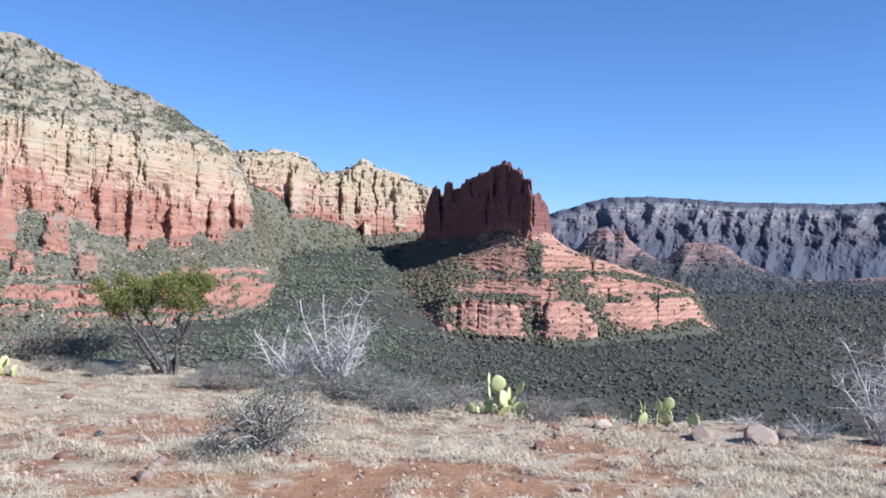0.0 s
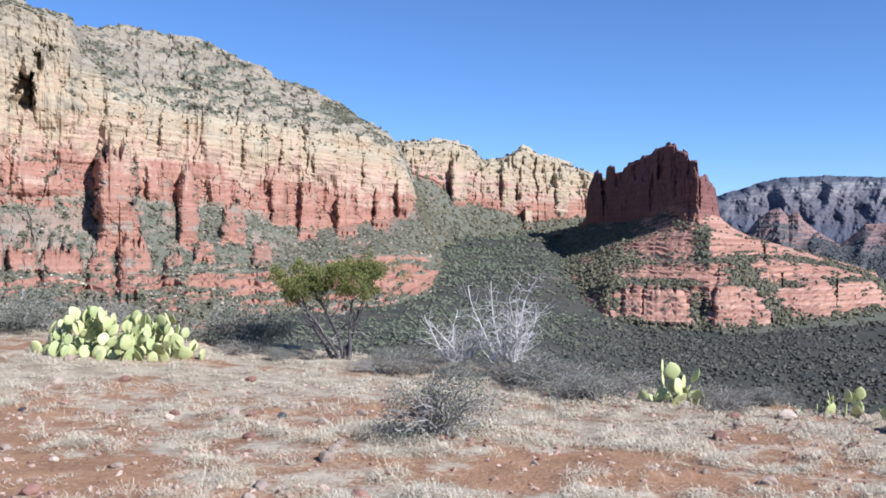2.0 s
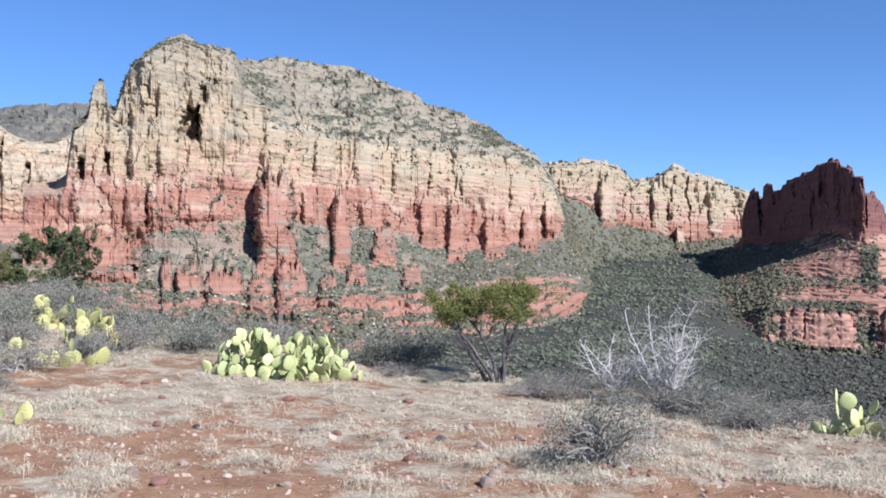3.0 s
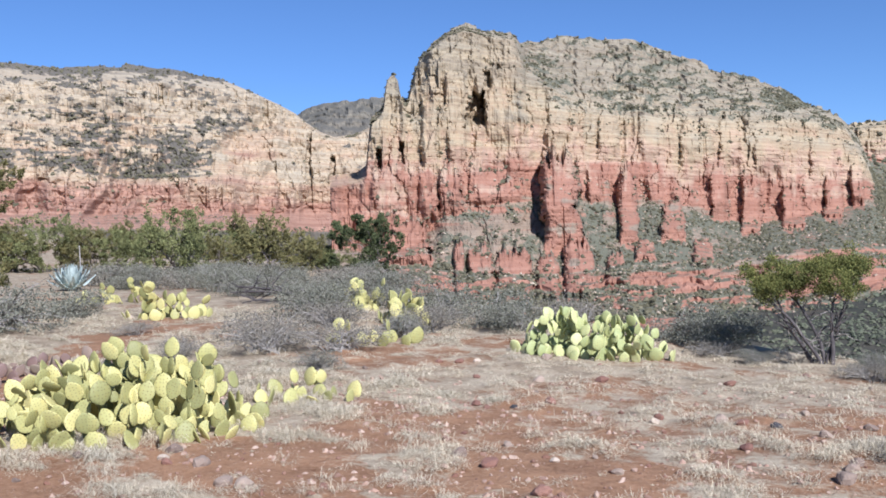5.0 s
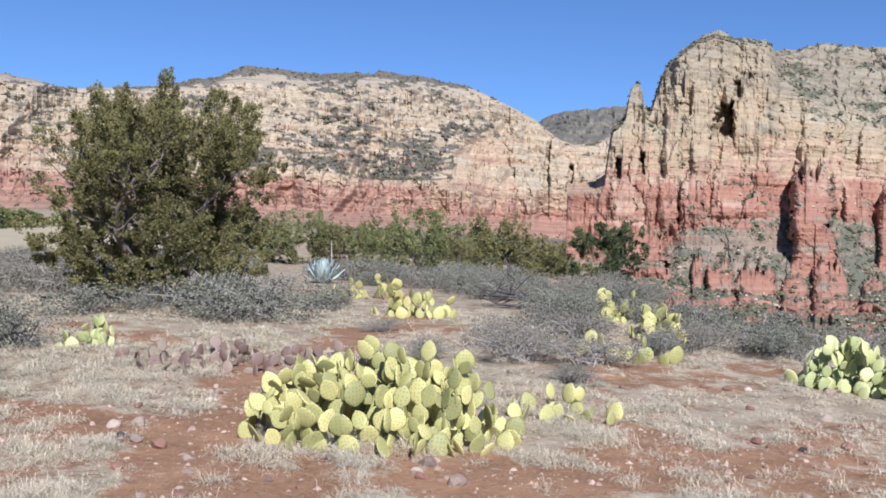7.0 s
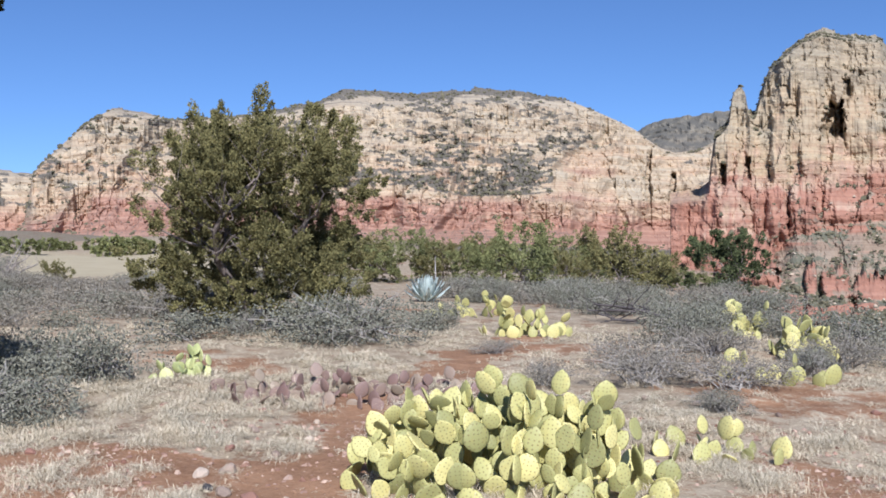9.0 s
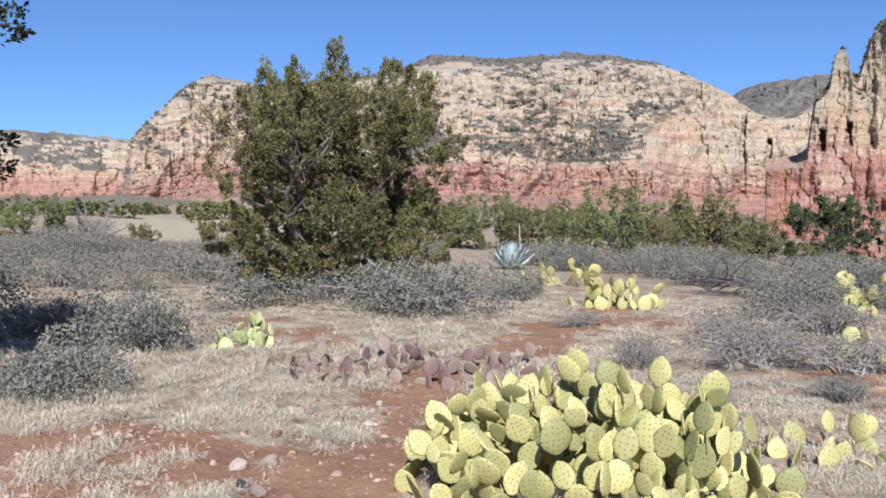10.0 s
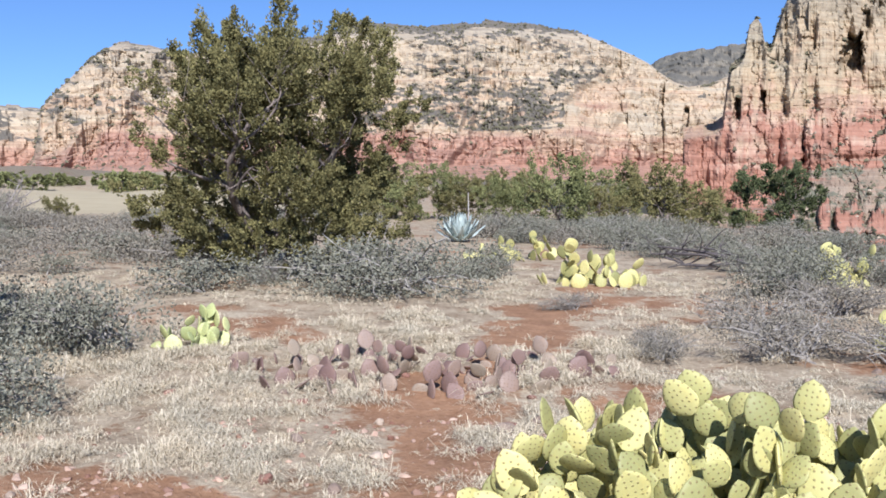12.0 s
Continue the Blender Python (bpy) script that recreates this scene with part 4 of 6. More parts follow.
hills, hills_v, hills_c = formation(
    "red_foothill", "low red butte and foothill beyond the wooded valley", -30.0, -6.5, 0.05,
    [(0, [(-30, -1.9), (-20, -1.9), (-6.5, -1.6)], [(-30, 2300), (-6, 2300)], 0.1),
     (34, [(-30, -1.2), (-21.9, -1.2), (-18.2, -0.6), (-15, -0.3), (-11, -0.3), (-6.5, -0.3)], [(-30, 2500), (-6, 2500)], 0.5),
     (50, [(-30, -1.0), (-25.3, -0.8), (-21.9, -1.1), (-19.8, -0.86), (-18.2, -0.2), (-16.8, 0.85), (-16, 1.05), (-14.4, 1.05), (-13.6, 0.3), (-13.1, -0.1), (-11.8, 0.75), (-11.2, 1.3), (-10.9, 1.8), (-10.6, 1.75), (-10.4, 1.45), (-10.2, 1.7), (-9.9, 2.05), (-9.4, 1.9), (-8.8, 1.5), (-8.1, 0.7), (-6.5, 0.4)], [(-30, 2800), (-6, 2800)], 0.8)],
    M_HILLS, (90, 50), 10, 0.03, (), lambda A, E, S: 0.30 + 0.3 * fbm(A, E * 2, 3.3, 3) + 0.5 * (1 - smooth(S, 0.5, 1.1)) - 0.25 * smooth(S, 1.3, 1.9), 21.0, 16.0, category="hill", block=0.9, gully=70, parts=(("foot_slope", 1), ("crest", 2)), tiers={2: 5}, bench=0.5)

# ---------- woodland far off ----------
def soup(name, V, F, mats, attrs=None, smooth_faces=False):
    """A mesh from arrays of places and triangles or quads."""
    k = F.shape[1]
    me = bpy.data.meshes.new(name)
    me.vertices.add(len(V))
    me.vertices.foreach_set("co", np.ascontiguousarray(V, dtype=np.float32).ravel())
    me.loops.add(F.size)
    me.loops.foreach_set("vertex_index", np.ascontiguousarray(F, dtype=np.int32).ravel())
    me.polygons.add(len(F))
    me.polygons.foreach_set("loop_start", np.arange(0, F.size, k, dtype=np.int32))
    me.polygons.foreach_set("use_smooth", np.full(len(F), smooth_faces, dtype=bool))
    for key, val in (attrs or {}).items():
        me.attributes.new(key, "FLOAT", "POINT").data.foreach_set("value", np.ascontiguousarray(val, dtype=np.float32).ravel())
    me.update(calc_edges=True)
    me.materials.append(mats)
    return me


# a low-cut crown: apex, two rings and no underside
ICO_V = np.array([(0, 0, 1.0)] + [(0.62 * math.cos(a), 0.62 * math.sin(a), 0.62) for a in np.arange(5) * 1.2566] + [(math.cos(a), math.sin(a), -0.25) for a in np.arange(5) * 1.2566 + 0.628])
ICO_F = np.array([(0, 1 + i, 1 + (i + 1) % 5) for i in range(5)] + [(1 + i, 6 + i, 1 + (i + 1) % 5) for i in range(5)] + [(1 + (i + 1) % 5, 6 + i, 6 + (i + 1) % 5) for i in range(5)])
rng = np.random.default_rng(7)


def foliage_material(name, dark, light, rough=0.9, scale=0.25):
    m, n, l, b = material(name)
    g = n.new("ShaderNodeNewGeometry")
    c = mix(n, l, g.outputs["Random Per Island"], dark, light)
    t = noise_node(n, l, scale, 4, 0.6, position(n, l, (1, 1, 1)))
    c = mix(n, l, grey(n, l, t, 0.3, 0.7, 0.0, 0.45), c, mix(n, l, 1.0, c, (1.5, 1.35, 1.2), "MULTIPLY"))
    l.new(c, b.inputs["Base Color"])
    b.inputs["Roughness"].default_value = rough
    b.inputs["Specular IOR Level"].default_value = 0.12
    return m


def clumps(name, label, P, size, mat, squash=0.68):
    n = len(P)
    j = 1 + 0.32 * rng.standard_normal((n, 11, 1)).clip(-1.6, 1.6)
    sc = size[:, None, None] * np.array([1, 1, squash])[None, None, :] * rng.uniform(0.8, 1.2, (n, 1, 3))
    V = ICO_V[None] * j * sc + P[:, None, :]
    F = ICO_F[None] + (np.arange(n) * 11)[:, None, None]
    me = soup(name, V.reshape(-1, 3), F.reshape(-1, 3), mat)
    return tagged(new(name, me), label, "trees", kind="stuff")


M_WOOD = foliage_material("juniper woodland", (0.05, 0.051, 0.042), (0.10, 0.095, 0.077), scale=0.02)
# foliage colour shifted to blue-grey, haze painted in
M_HAZE = foliage_material("haze-tinted far woodland", (0.045, 0.05, 0.055), (0.085, 0.085, 0.088), scale=0.01)
M_SCRUB = foliage_material("slope scrub", (0.072, 0.069, 0.045), (0.15, 0.14, 0.092), scale=0.03)


def valley_wood():
    out, sizes = [], []
    for r0, r1, n, s0, s1 in ((290, 440, 10500, 0.5, 1.15), (380, 700, 18000, 0.7, 1.55), (700, 1200, 23000, 1.05, 2.1), (1200, 2000, 11000, 1.9, 3.8), (2000, 3400, 9000, 3.0, 6.4)):
        az = rng.uniform(-29, 44, n)
        r = np.sqrt(rng.uniform(r0 * r0, r1 * r1, n))
        x, y = -r * np.sin(np.radians(az)), r * np.cos(np.radians(az))
        keep = fbm(x / 90, y / 90, 3.0, 3) + rng.uniform(-0.7, 0.7, n) > -0.35
        keep &= ~((r > 640 + 40 * (20 - az).clip(0, 9)) & (az > 11)) & ~((r > 980) & (r < 1500) & (az > -15) & (az < 0)) & ~((r > 1650) & (az > -3))
        x, y = x[keep], y[keep]
        s = rng.uniform(s0, s1, len(x)) * rng.uniform(0.7, 1.25, len(x))
        z = land(x, y) + s * 0.4
        out.append(np.stack([x, y, z], 1)), sizes.append(s)
        if r0 < 1000:   # a second lobe breaks the outline of the nearer crowns
            k = rng.uniform(size=len(x)) < 0.4
            off = rng.uniform(-0.8, 0.8, (k.sum(), 3)) * s[k][:, None] * np.array([1, 1, 0.6])
            out.append(out[-1][k] + off), sizes.append(s[k] * rng.uniform(0.45, 0.8, k.sum()))
    return np.concatenate(out), np.concatenate(sizes)


wp, ws = valley_wood()
M_SLOPEWOOD = foliage_material("slope woodland", (0.078, 0.088, 0.06), (0.13, 0.14, 0.096), scale=0.02)
slope = (np.arctan2(-wp[:, 0], wp[:, 1]) + 0.05 * rng.standard_normal(len(wp)) > 0.03) & (np.hypot(wp[:, 0], wp[:, 1]) > 520 + 60 * rng.standard_normal(len(wp)))
clumps("valley_woodland", "dark green juniper woodland covering the valley floor", wp[~slope], ws[~slope], M_WOOD)
clumps("slope_woodland", "lighter green woodland climbing towards the canyon", wp[slope], ws[slope], M_SLOPEWOOD)


def scrub_on(V, c, n, lo, s0, s1, dens=1.0):
    """Bushes on the ledges and slopes of a formation where plants grow."""
    P, C = V.reshape(-1, 3), c.reshape(-1) + 0.75 * fbm(V.reshape(-1, 3)[:, 0] / 9, V.reshape(-1, 3)[:, 1] / 9, V.reshape(-1, 3)[:, 2] / 9, 2)
    w = np.clip(C - lo, 0, 0.8) + 0.0008
    naz = V.shape[1]
    w[:2 * naz] *= 2.5
    w[len(w) - naz:] = 0
    k = rng.choice(len(P), size=n, p=w / w.sum())
    s = rng.uniform(s0, s1, n) * rng.uniform(0.6, 1.3, n)
    f = rng.uniform(0, 1, (n, 1))
    return P[k] * (1 - f) + P[k + naz] * f + np.stack([rng.uniform(-1, 1, n), rng.uniform(-1, 1, n), s * 0.25], 1), s


for nm, lab, V_, c_, n_, lo_, a_, b_ in (
        ("talus_scrub", "green scrub scattered over talus and ledges", massif_v, massif_c, 13000, 0.30, 0.7, 1.9),
        ("apron_scrub", "green scrub in bands on the terraces", apron_v, apron_c, 9500, 0.30, 0.9, 2.1),
        ("mountain_scrub", "dark scrub scattered over pale slopes", back_v, back_c, 4200, 0.4, 1.0, 2.4),
        ("canyon_scrub", "scrub below the canyon wall", wall_b_v, wall_b_c, 2500, 0.2, 2.0, 4.0)):
    p_, s_ = scrub_on(V_, c_, n_, lo_, a_, b_)
    clumps(nm, lab, p_, s_, M_SCRUB, 0.8)
p_, s_ = scrub_on(massif_v[:150], massif_c[:150], 3000, 0.05, 0.4, 1.3)
clumps("talus_boulders", "pale fallen boulders strewn over the talus", p_, s_, foliage_material("pale boulders", (0.22, 0.16, 0.12), (0.42, 0.35, 0.27), scale=0.05), 0.8)
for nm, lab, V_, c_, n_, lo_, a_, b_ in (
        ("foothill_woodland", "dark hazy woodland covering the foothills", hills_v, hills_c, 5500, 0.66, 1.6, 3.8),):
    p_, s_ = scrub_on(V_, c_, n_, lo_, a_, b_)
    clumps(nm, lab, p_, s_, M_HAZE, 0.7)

# ---------- builders of plants ----------
rng = np.random.default_rng(23)

def height(x, y):
    return float(land(np.array([float(x)]), np.array([float(y)]))[0])


def part(name, me, parent, label=""):
    ob = new(name, me)
    ob.parent = parent
    return tagged(ob, label) if label else ob


class Shape:
    """Gathers places and quads of one mesh."""
    def __init__(self):
        self.v, self.f, self.n = [], [], 0

    def add(self, V, F):
        self.v.append(V), self.f.append(F + self.n)
        self.n += len(V)

    def tube(self, pts, rad, sides=5):
        pts, rad = np.asarray(pts, float), np.asarray(rad, float)
        d = np.gradient(pts, axis=0)
        d /= np.linalg.norm(d, axis=1)[:, None] + 1e-9
        ref = np.where(np.abs(d[:, 2:3]) > 0.9, np.array([[1.0, 0, 0]]), np.array([[0, 0, 1.0]]))
        a = np.cross(d, ref)
        a /= np.linalg.norm(a, axis=1)[:, None] + 1e-9
        b = np.cross(d, a)
        ang = np.arange(sides) * 2 * math.pi / sides
        V = pts[:, None] + rad[:, None, None] * (np.cos(ang)[None, :, None] * a[:, None] + np.sin(ang)[None, :, None] * b[:, None])
        i = np.arange(len(pts) - 1)[:, None] * sides + np.arange(sides)[None]
        j = np.arange(len(pts) - 1)[:, None] * sides + (np.arange(sides)[None] + 1) % sides
        self.add(V.reshape(-1, 3), np.stack([i, j, j + sides, i + sides], -1).reshape(-1, 4))

    def leaves(self, P, N, L, W):
        """Small folded leaf blades at P that point along N."""
        n = len(P)
        N = N / (np.linalg.norm(N, axis=1)[:, None] + 1e-9)
        side = np.cross(N, rng.standard_normal((n, 3)))
        side /= np.linalg.norm(side, axis=1)[:, None] + 1e-9
        L, W = np.broadcast_to(L, n)[:, None], np.broadcast_to(W, n)[:, None]
        fold = np.cross(N, side) * W * 0.35
        V = np.stack([P, P + N * L * 0.5 + side * W * 0.5 + fold, P + N * L, P + N * L * 0.5 - side * W * 0.5 + fold], 1)
        self.add(V.reshape(-1, 3), np.arange(n * 4).reshape(n, 4))

    def mesh(self, name, mat, smooth_faces=False):
        return soup(name, np.concatenate(self.v), np.concatenate(self.f), mat, smooth_faces=smooth_faces)


def unit(n):
    d = rng.standard_normal((n, 3))
    return d / np.linalg.norm(d, axis=1)[:, None]


def bark_material(name, dark, light):
    m, n, l, b = material(name)
    t = noise_node(n, l, 1.0, 5, 0.65, position(n, l, (30, 30, 6)))
    l.new(mix(n, l, grey(n, l, t, 0.3, 0.7), dark, light), b.inputs["Base Color"])
    b.inputs["Roughness"].default_value = 0.9
    bump(n, l, t, 0.8, 0.01, b)
    return m


M_BARK = bark_material("shaggy juniper bark", (0.10, 0.075, 0.06), (0.30, 0.25, 0.22))
M_DEADWOOD = bark_material("bleached dead wood", (0.34, 0.30, 0.27), (0.66, 0.62, 0.58))
M_CHAR = bark_material("dark fallen wood", (0.04, 0.035, 0.035), (0.13, 0.11, 0.105))
M_TWIG = bark_material("grey twigs", (0.18, 0.16, 0.14), (0.40, 0.37, 0.33))
M_JUNIPER = foliage_material("juniper foliage", (0.08, 0.08, 0.035), (0.24, 0.22, 0.095), scale=5.0)
M_JUNIPER_Y = foliage_material("sunny juniper foliage", (0.07, 0.085, 0.028), (0.22, 0.225, 0.075), scale=2.0)
M_PINYON = foliage_material("pinyon foliage", (0.045, 0.06, 0.03), (0.12, 0.14, 0.065), scale=2.0)
M_GREEN = foliage_material("green scrub foliage", (0.095, 0.11, 0.045), (0.24, 0.25, 0.11), scale=1.5)
# juniper leaves with lowered albedo, so the crown looks like its shaded side
M_SHADEJUN = foliage_material("shade-darkened juniper foliage", (0.02, 0.024, 0.013), (0.055, 0.058, 0.028), scale=2.0)
M_GREYWOOD = bark_material("weathered grey wood", (0.16, 0.135, 0.12), (0.38, 0.34, 0.30))
M_GREYLEAF = foliage_material("grey scrub leaves", (0.105, 0.11, 0.086), (0.235, 0.237, 0.19), scale=3.0)
M_GREYBROWN = foliage_material("dry grey scrub leaves", (0.125, 0.118, 0.098), (0.265, 0.245, 0.20), scale=3.0)


def limb(start, way, length, r0, bend=0.35, steps=6, lift=0.0):
    pts, d = [np.array(start, float)], np.array(way, float)
    for _ in range(steps):
        d = d / np.linalg.norm(d) + bend * rng.standard_normal(3) * 0.35 + np.array([0, 0, lift])
        d /= np.linalg.norm(d)
        pts.append(pts[-1] + d * length / steps)
    return np.array(pts), np.linspace(r0, r0 * 0.35, steps + 1), d


def juniper(name, label, tall, wide, foliage, limbs=9, tufts=260, leaf=0.085, density=60, lean=(0, 0), low=0.1, spires=0, trunk_r=0.11, bark=None, group="", crown_shape=1.0, tuft_r=0.2, splay=0.45, flare=0.35, plume=0.03, per=13, flames=0, on_limbs=0.3):
    """A many-stemmed juniper: twisted trunk and limbs, and a crown of tufts of scale leaves."""
    wood, green = Shape(), Shape()
    tips = []
    stems = 3 if limbs > 6 else 2
    for s in range(stems):
        a = 2 * math.pi * s / stems + rng.uniform(0, 1)
        way = np.array([splay * math.cos(a) + lean[0], splay * math.sin(a) + lean[1], 1.0])
        p, r, d = limb((0.06 * math.cos(a), 0.06 * math.sin(a), -0.15), way, tall * 0.72, trunk_r, 0.5 if splay > 0.2 else 0.1, 9)
        wood.tube(p, r, 7)
        for k in range(limbs):
            i = rng.integers(2, len(p))
            b = rng.uniform(0, 2 * math.pi)
            up = rng.uniform(0.1, 0.9)
            w = np.array([math.cos(b) + 1.2 * lean[0], math.sin(b) + 1.2 * lean[1], up])
            q, rr, dd = limb(p[i], w, wide * rng.uniform(0.15, 0.36), r[i] * 0.55, 0.7, 6, 0.12)
            wood.tube(q, rr, 5)
            tips += [q[-1], q[-2], q[-3]]
            for _ in range(3):
                j = rng.integers(2, len(q))
                q2, r2, _d = limb(q[j], unit(1)[0] + np.array([0, 0, 0.5]), wide * rng.uniform(0.10, 0.24), rr[j] * 0.5, 0.8, 4, 0.15)
                wood.tube(q2, r2, 4)
                tips += [q2[-1], q2[-2]]
        tips.append(p[-1])
    # plumes of foliage: at the limbs' ends and through a lobed, uneven envelope, leaning outwards and up
    tips = np.array(tips)
    n1 = int(tufts * on_limbs)
    c1 = tips[rng.integers(0, len(tips), n1)] + rng.normal(0, 0.035 * wide, (n1, 3))
    n2 = tufts - n1
    many = max(14, int(tufts / per))
    d = unit(many)
    d[:, :2] *= np.where(d[:, 2:3] < 0, 1 + flare * np.abs(d[:, 2:3]), 1.0)   # broad towards the foot
    lobe = (1 + 0.42 * vnoise(d[:, 0] * 2.4 + wide, d[:, 1] * 2.4, d[:, 2] * 2.4 + tall)) * rng.uniform(0.35, 1.0, many) ** 0.4
    dome = 0.86 if flames else 1.0
    mid = np.array([lean[0] * tall * 0.8, lean[1] * tall * 0.8, tall * dome * (0.5 + low * 0.5)])
    clump = mid + d * lobe[:, None] * np.array([wide * 0.43, wide * 0.43, tall * dome * (0.46 - low * 0.46)]) * np.where(d[:, 2:3] > 0, 1, crown_shape)
    pick = rng.integers(0, many, n2)
    out_ = (clump - mid) / np.array([wide * 0.43, wide * 0.43, tall * 0.43])
    grain = out_ * np.array([0.6, 0.6, 0.2]) + np.array([0, 0, 0.75]) + 0.2 * rng.standard_normal((many, 3))
    grain /= np.linalg.norm(grain, axis=1)[:, None]
    girth = (plume * wide * rng.uniform(0.6, 1.5, many))[pick][:, None]
    c2 = clump[pick] + rng.normal(0, 1, (n2, 3)) * girth + grain[pick] * rng.normal(0, 2.0, (n2, 1)) * girth
    c = np.concatenate([c1, c2])
    if flames:   # a skirt of low boughs hides the foot
        a, q = rng.uniform(0, 2 * math.pi, 320), np.sqrt(rng.uniform(0.1, 1, 320)) * 0.36 * wide
        c = np.concatenate([c, np.stack([q * np.cos(a), q * np.sin(a), tall * rng.uniform(0.06, 0.30, 320)], 1)])
    for k in range(flames):   # pointed plumes rise out of the crown
        a, reach = 2.4 * k + rng.uniform(-0.4, 0.4), rng.uniform(0.08, 0.40) * wide
        foot = mid + np.array([reach * math.cos(a), reach * math.sin(a), tall * rng.uniform(0.05, 0.30) * (1.2 - reach / wide)])
        rise = np.array([0.42 * math.cos(a), 0.42 * math.sin(a), 1.0]) + 0.12 * rng.standard_normal(3)
        t = rng.uniform(0, 1, 34)[:, None]
        c = np.concatenate([c, foot + rise * t * tall * rng.uniform(0.2, 0.32) + rng.normal(0, 0.028 * wide, (34, 3)) * (1.15 - t)])
    out = (c - mid) / np.array([wide * 0.5, wide * 0.5, tall * 0.5])
    c[:, 2] = np.where(low < 0.1, np.maximum(c[:, 2], 0.04 * tall + 0.05 * np.abs(rng.standard_normal(len(c)))), c[:, 2])
    c = c[(c[:, 2] > tall * low) & (c[:, 2] < tall * 1.02) & (np.linalg.norm(out, axis=1) < 1.12)]
    out = (c - mid) / np.array([wide * 0.5, wide * 0.5, tall * 0.5])
    axis = out * np.array([0.9, 0.9, 0.3]) + np.array([0, 0, 0.55]) + 0.4 * rng.standard_normal((len(c), 3))
    axis /= np.linalg.norm(axis, axis=1)[:, None]
    size = rng.uniform(0.6, 1.35, len(c)) * tuft_r
    if spires:
        k = np.argsort(-c[:, 2])[:len(c) // 5]
        up = rng.choice(k, min(spires, len(k)), replace=False)
        size[up] *= 1.25
        axis[up] = axis[up] * 0.3 + np.array([0, 0, 1.0])
    m = density
    q = rng.uniform(0, 1, (len(c), m))
    ring = unit(len(c) * m).reshape(len(c), m, 3) * (rng.uniform(0.2, 1, (len(c), m)) ** 0.5 * (1.05 - 0.6 * q) * size[:, None] * 0.55)[..., None]
    P = (c[:, None] + axis[:, None] * (q * size[:, None] * 1.15)[..., None] + ring).reshape(-1, 3)
    N = (ring / size[:, None, None] * 1.6 + axis[:, None] * 0.9).reshape(-1, 3) + 0.35 * rng.standard_normal((len(P), 3))
    green.leaves(P, N, leaf * rng.uniform(0.7, 1.4, len(P)), leaf * 0.7)
    tree = new(name)
    tagged(tree, label, "tree", group)
    part("trunk", wood.mesh("trunk", bark or M_BARK, True), tree)
    part("crown", green.mesh("crown", foliage), tree)
    return tree


def shrub(name, label, wide, tall, leafy, mat, leaf=0.03, stems=46, group="grey shrubs", lumps=9):
    """A twiggy dome of scrub with small leaves."""
    wood, green = Shape(), Shape()
    lump = np.stack([rng.uniform(-0.32, 0.32, lumps) * wide, rng.uniform(-0.32, 0.32, lumps) * wide, rng.uniform(0.18, 0.68, lumps) * tall], 1)
    for _ in range(stems):
        goal = lump[rng.integers(0, lumps)] + unit(1)[0] * np.array([wide * 0.26, wide * 0.26, tall * 0.38])
        goal[2] = max(goal[2], tall * 0.12)
        base = np.array([rng.normal(0, wide * 0.08), rng.normal(0, wide * 0.08), -0.03])
        t = np.linspace(0, 1, 5)[:, None]
        p = base + (goal - base) * t + np.array([0, 0, 1]) * tall * 0.18 * np.sin(t * math.pi) + rng.normal(0, wide * 0.015, (5, 3))
        wood.tube(p, np.linspace(0.010, 0.003, 5) * (0.6 + wide * 0.5), 3)
        for _k in range(4):
            i = rng.integers(2, 5)
            q, r, _d = limb(p[i], unit(1)[0] + np.array([0, 0, 0.5]), wide * rng.uniform(0.08, 0.2), 0.004, 0.9, 3)
            wood.tube(q, r, 3)
    k = rng.integers(0, lumps, leafy)
    rad = rng.uniform(0.45, 1.0, leafy) ** 0.6
    P = lump[k] + unit(leafy) * rad[:, None] * np.array([wide * 0.26, wide * 0.26, tall * 0.36]) * (0.75 + 0.5 * rng.uniform(size=lumps)[k])[:, None]
    P[:, 2] = np.abs(P[:, 2]) + 0.02
    green.leaves(P, unit(leafy) + np.array([0, 0, 0.4]), leaf * rng.uniform(0.7, 1.5, leafy), leaf * 0.6)
    bush = new(name)
    tagged(bush, label, "shrub", group)
    part("branchwork", wood.mesh("branchwork", M_TWIG), bush)
    part("foliage", green.mesh("foliage", mat), bush)
    return bush


def dead_bush(name, label, tall, wide, stems=7, mat=None, group="dead shrubs", r0=0.014, twigs=7):
    wood = Shape()
    for s in range(stems):
        a = rng.uniform(0, 2 * math.pi)
        tilt = rng.uniform(0.05, 1.0) * wide / tall
        p, r, _ = limb((0.05 * math.cos(a), 0.05 * math.sin(a), -0.08), (tilt * math.cos(a), tilt * math.sin(a), 1.0), tall * rng.uniform(0.6, 1.05), r0, 0.35, 8)
        wood.tube(p, r, 5)
        for k in range(twigs * 2):
            i = rng.integers(2, len(p))
            q, rr, _ = limb(p[i], unit(1)[0] * np.array([1, 1, 0.4]) + np.array([0, 0, 0.45]), tall * rng.uniform(0.10, 0.34), r[i] * 0.5, 0.6, 4)
            wood.tube(q, rr, 3)
            for _k in range(2):
                j = rng.integers(1, len(q))
                q2, r2, _ = limb(q[j], unit(1)[0] + np.array([0, 0, 0.3]), tall * rng.uniform(0.05, 0.14), rr[j] * 0.6, 0.6, 3)
                wood.tube(q2, r2, 3)
    bush = new(name)
    tagged(bush, label, "dead shrub", group)
    part("branchwork", wood.mesh("branchwork", mat or M_DEADWOOD), bush)
    return bush


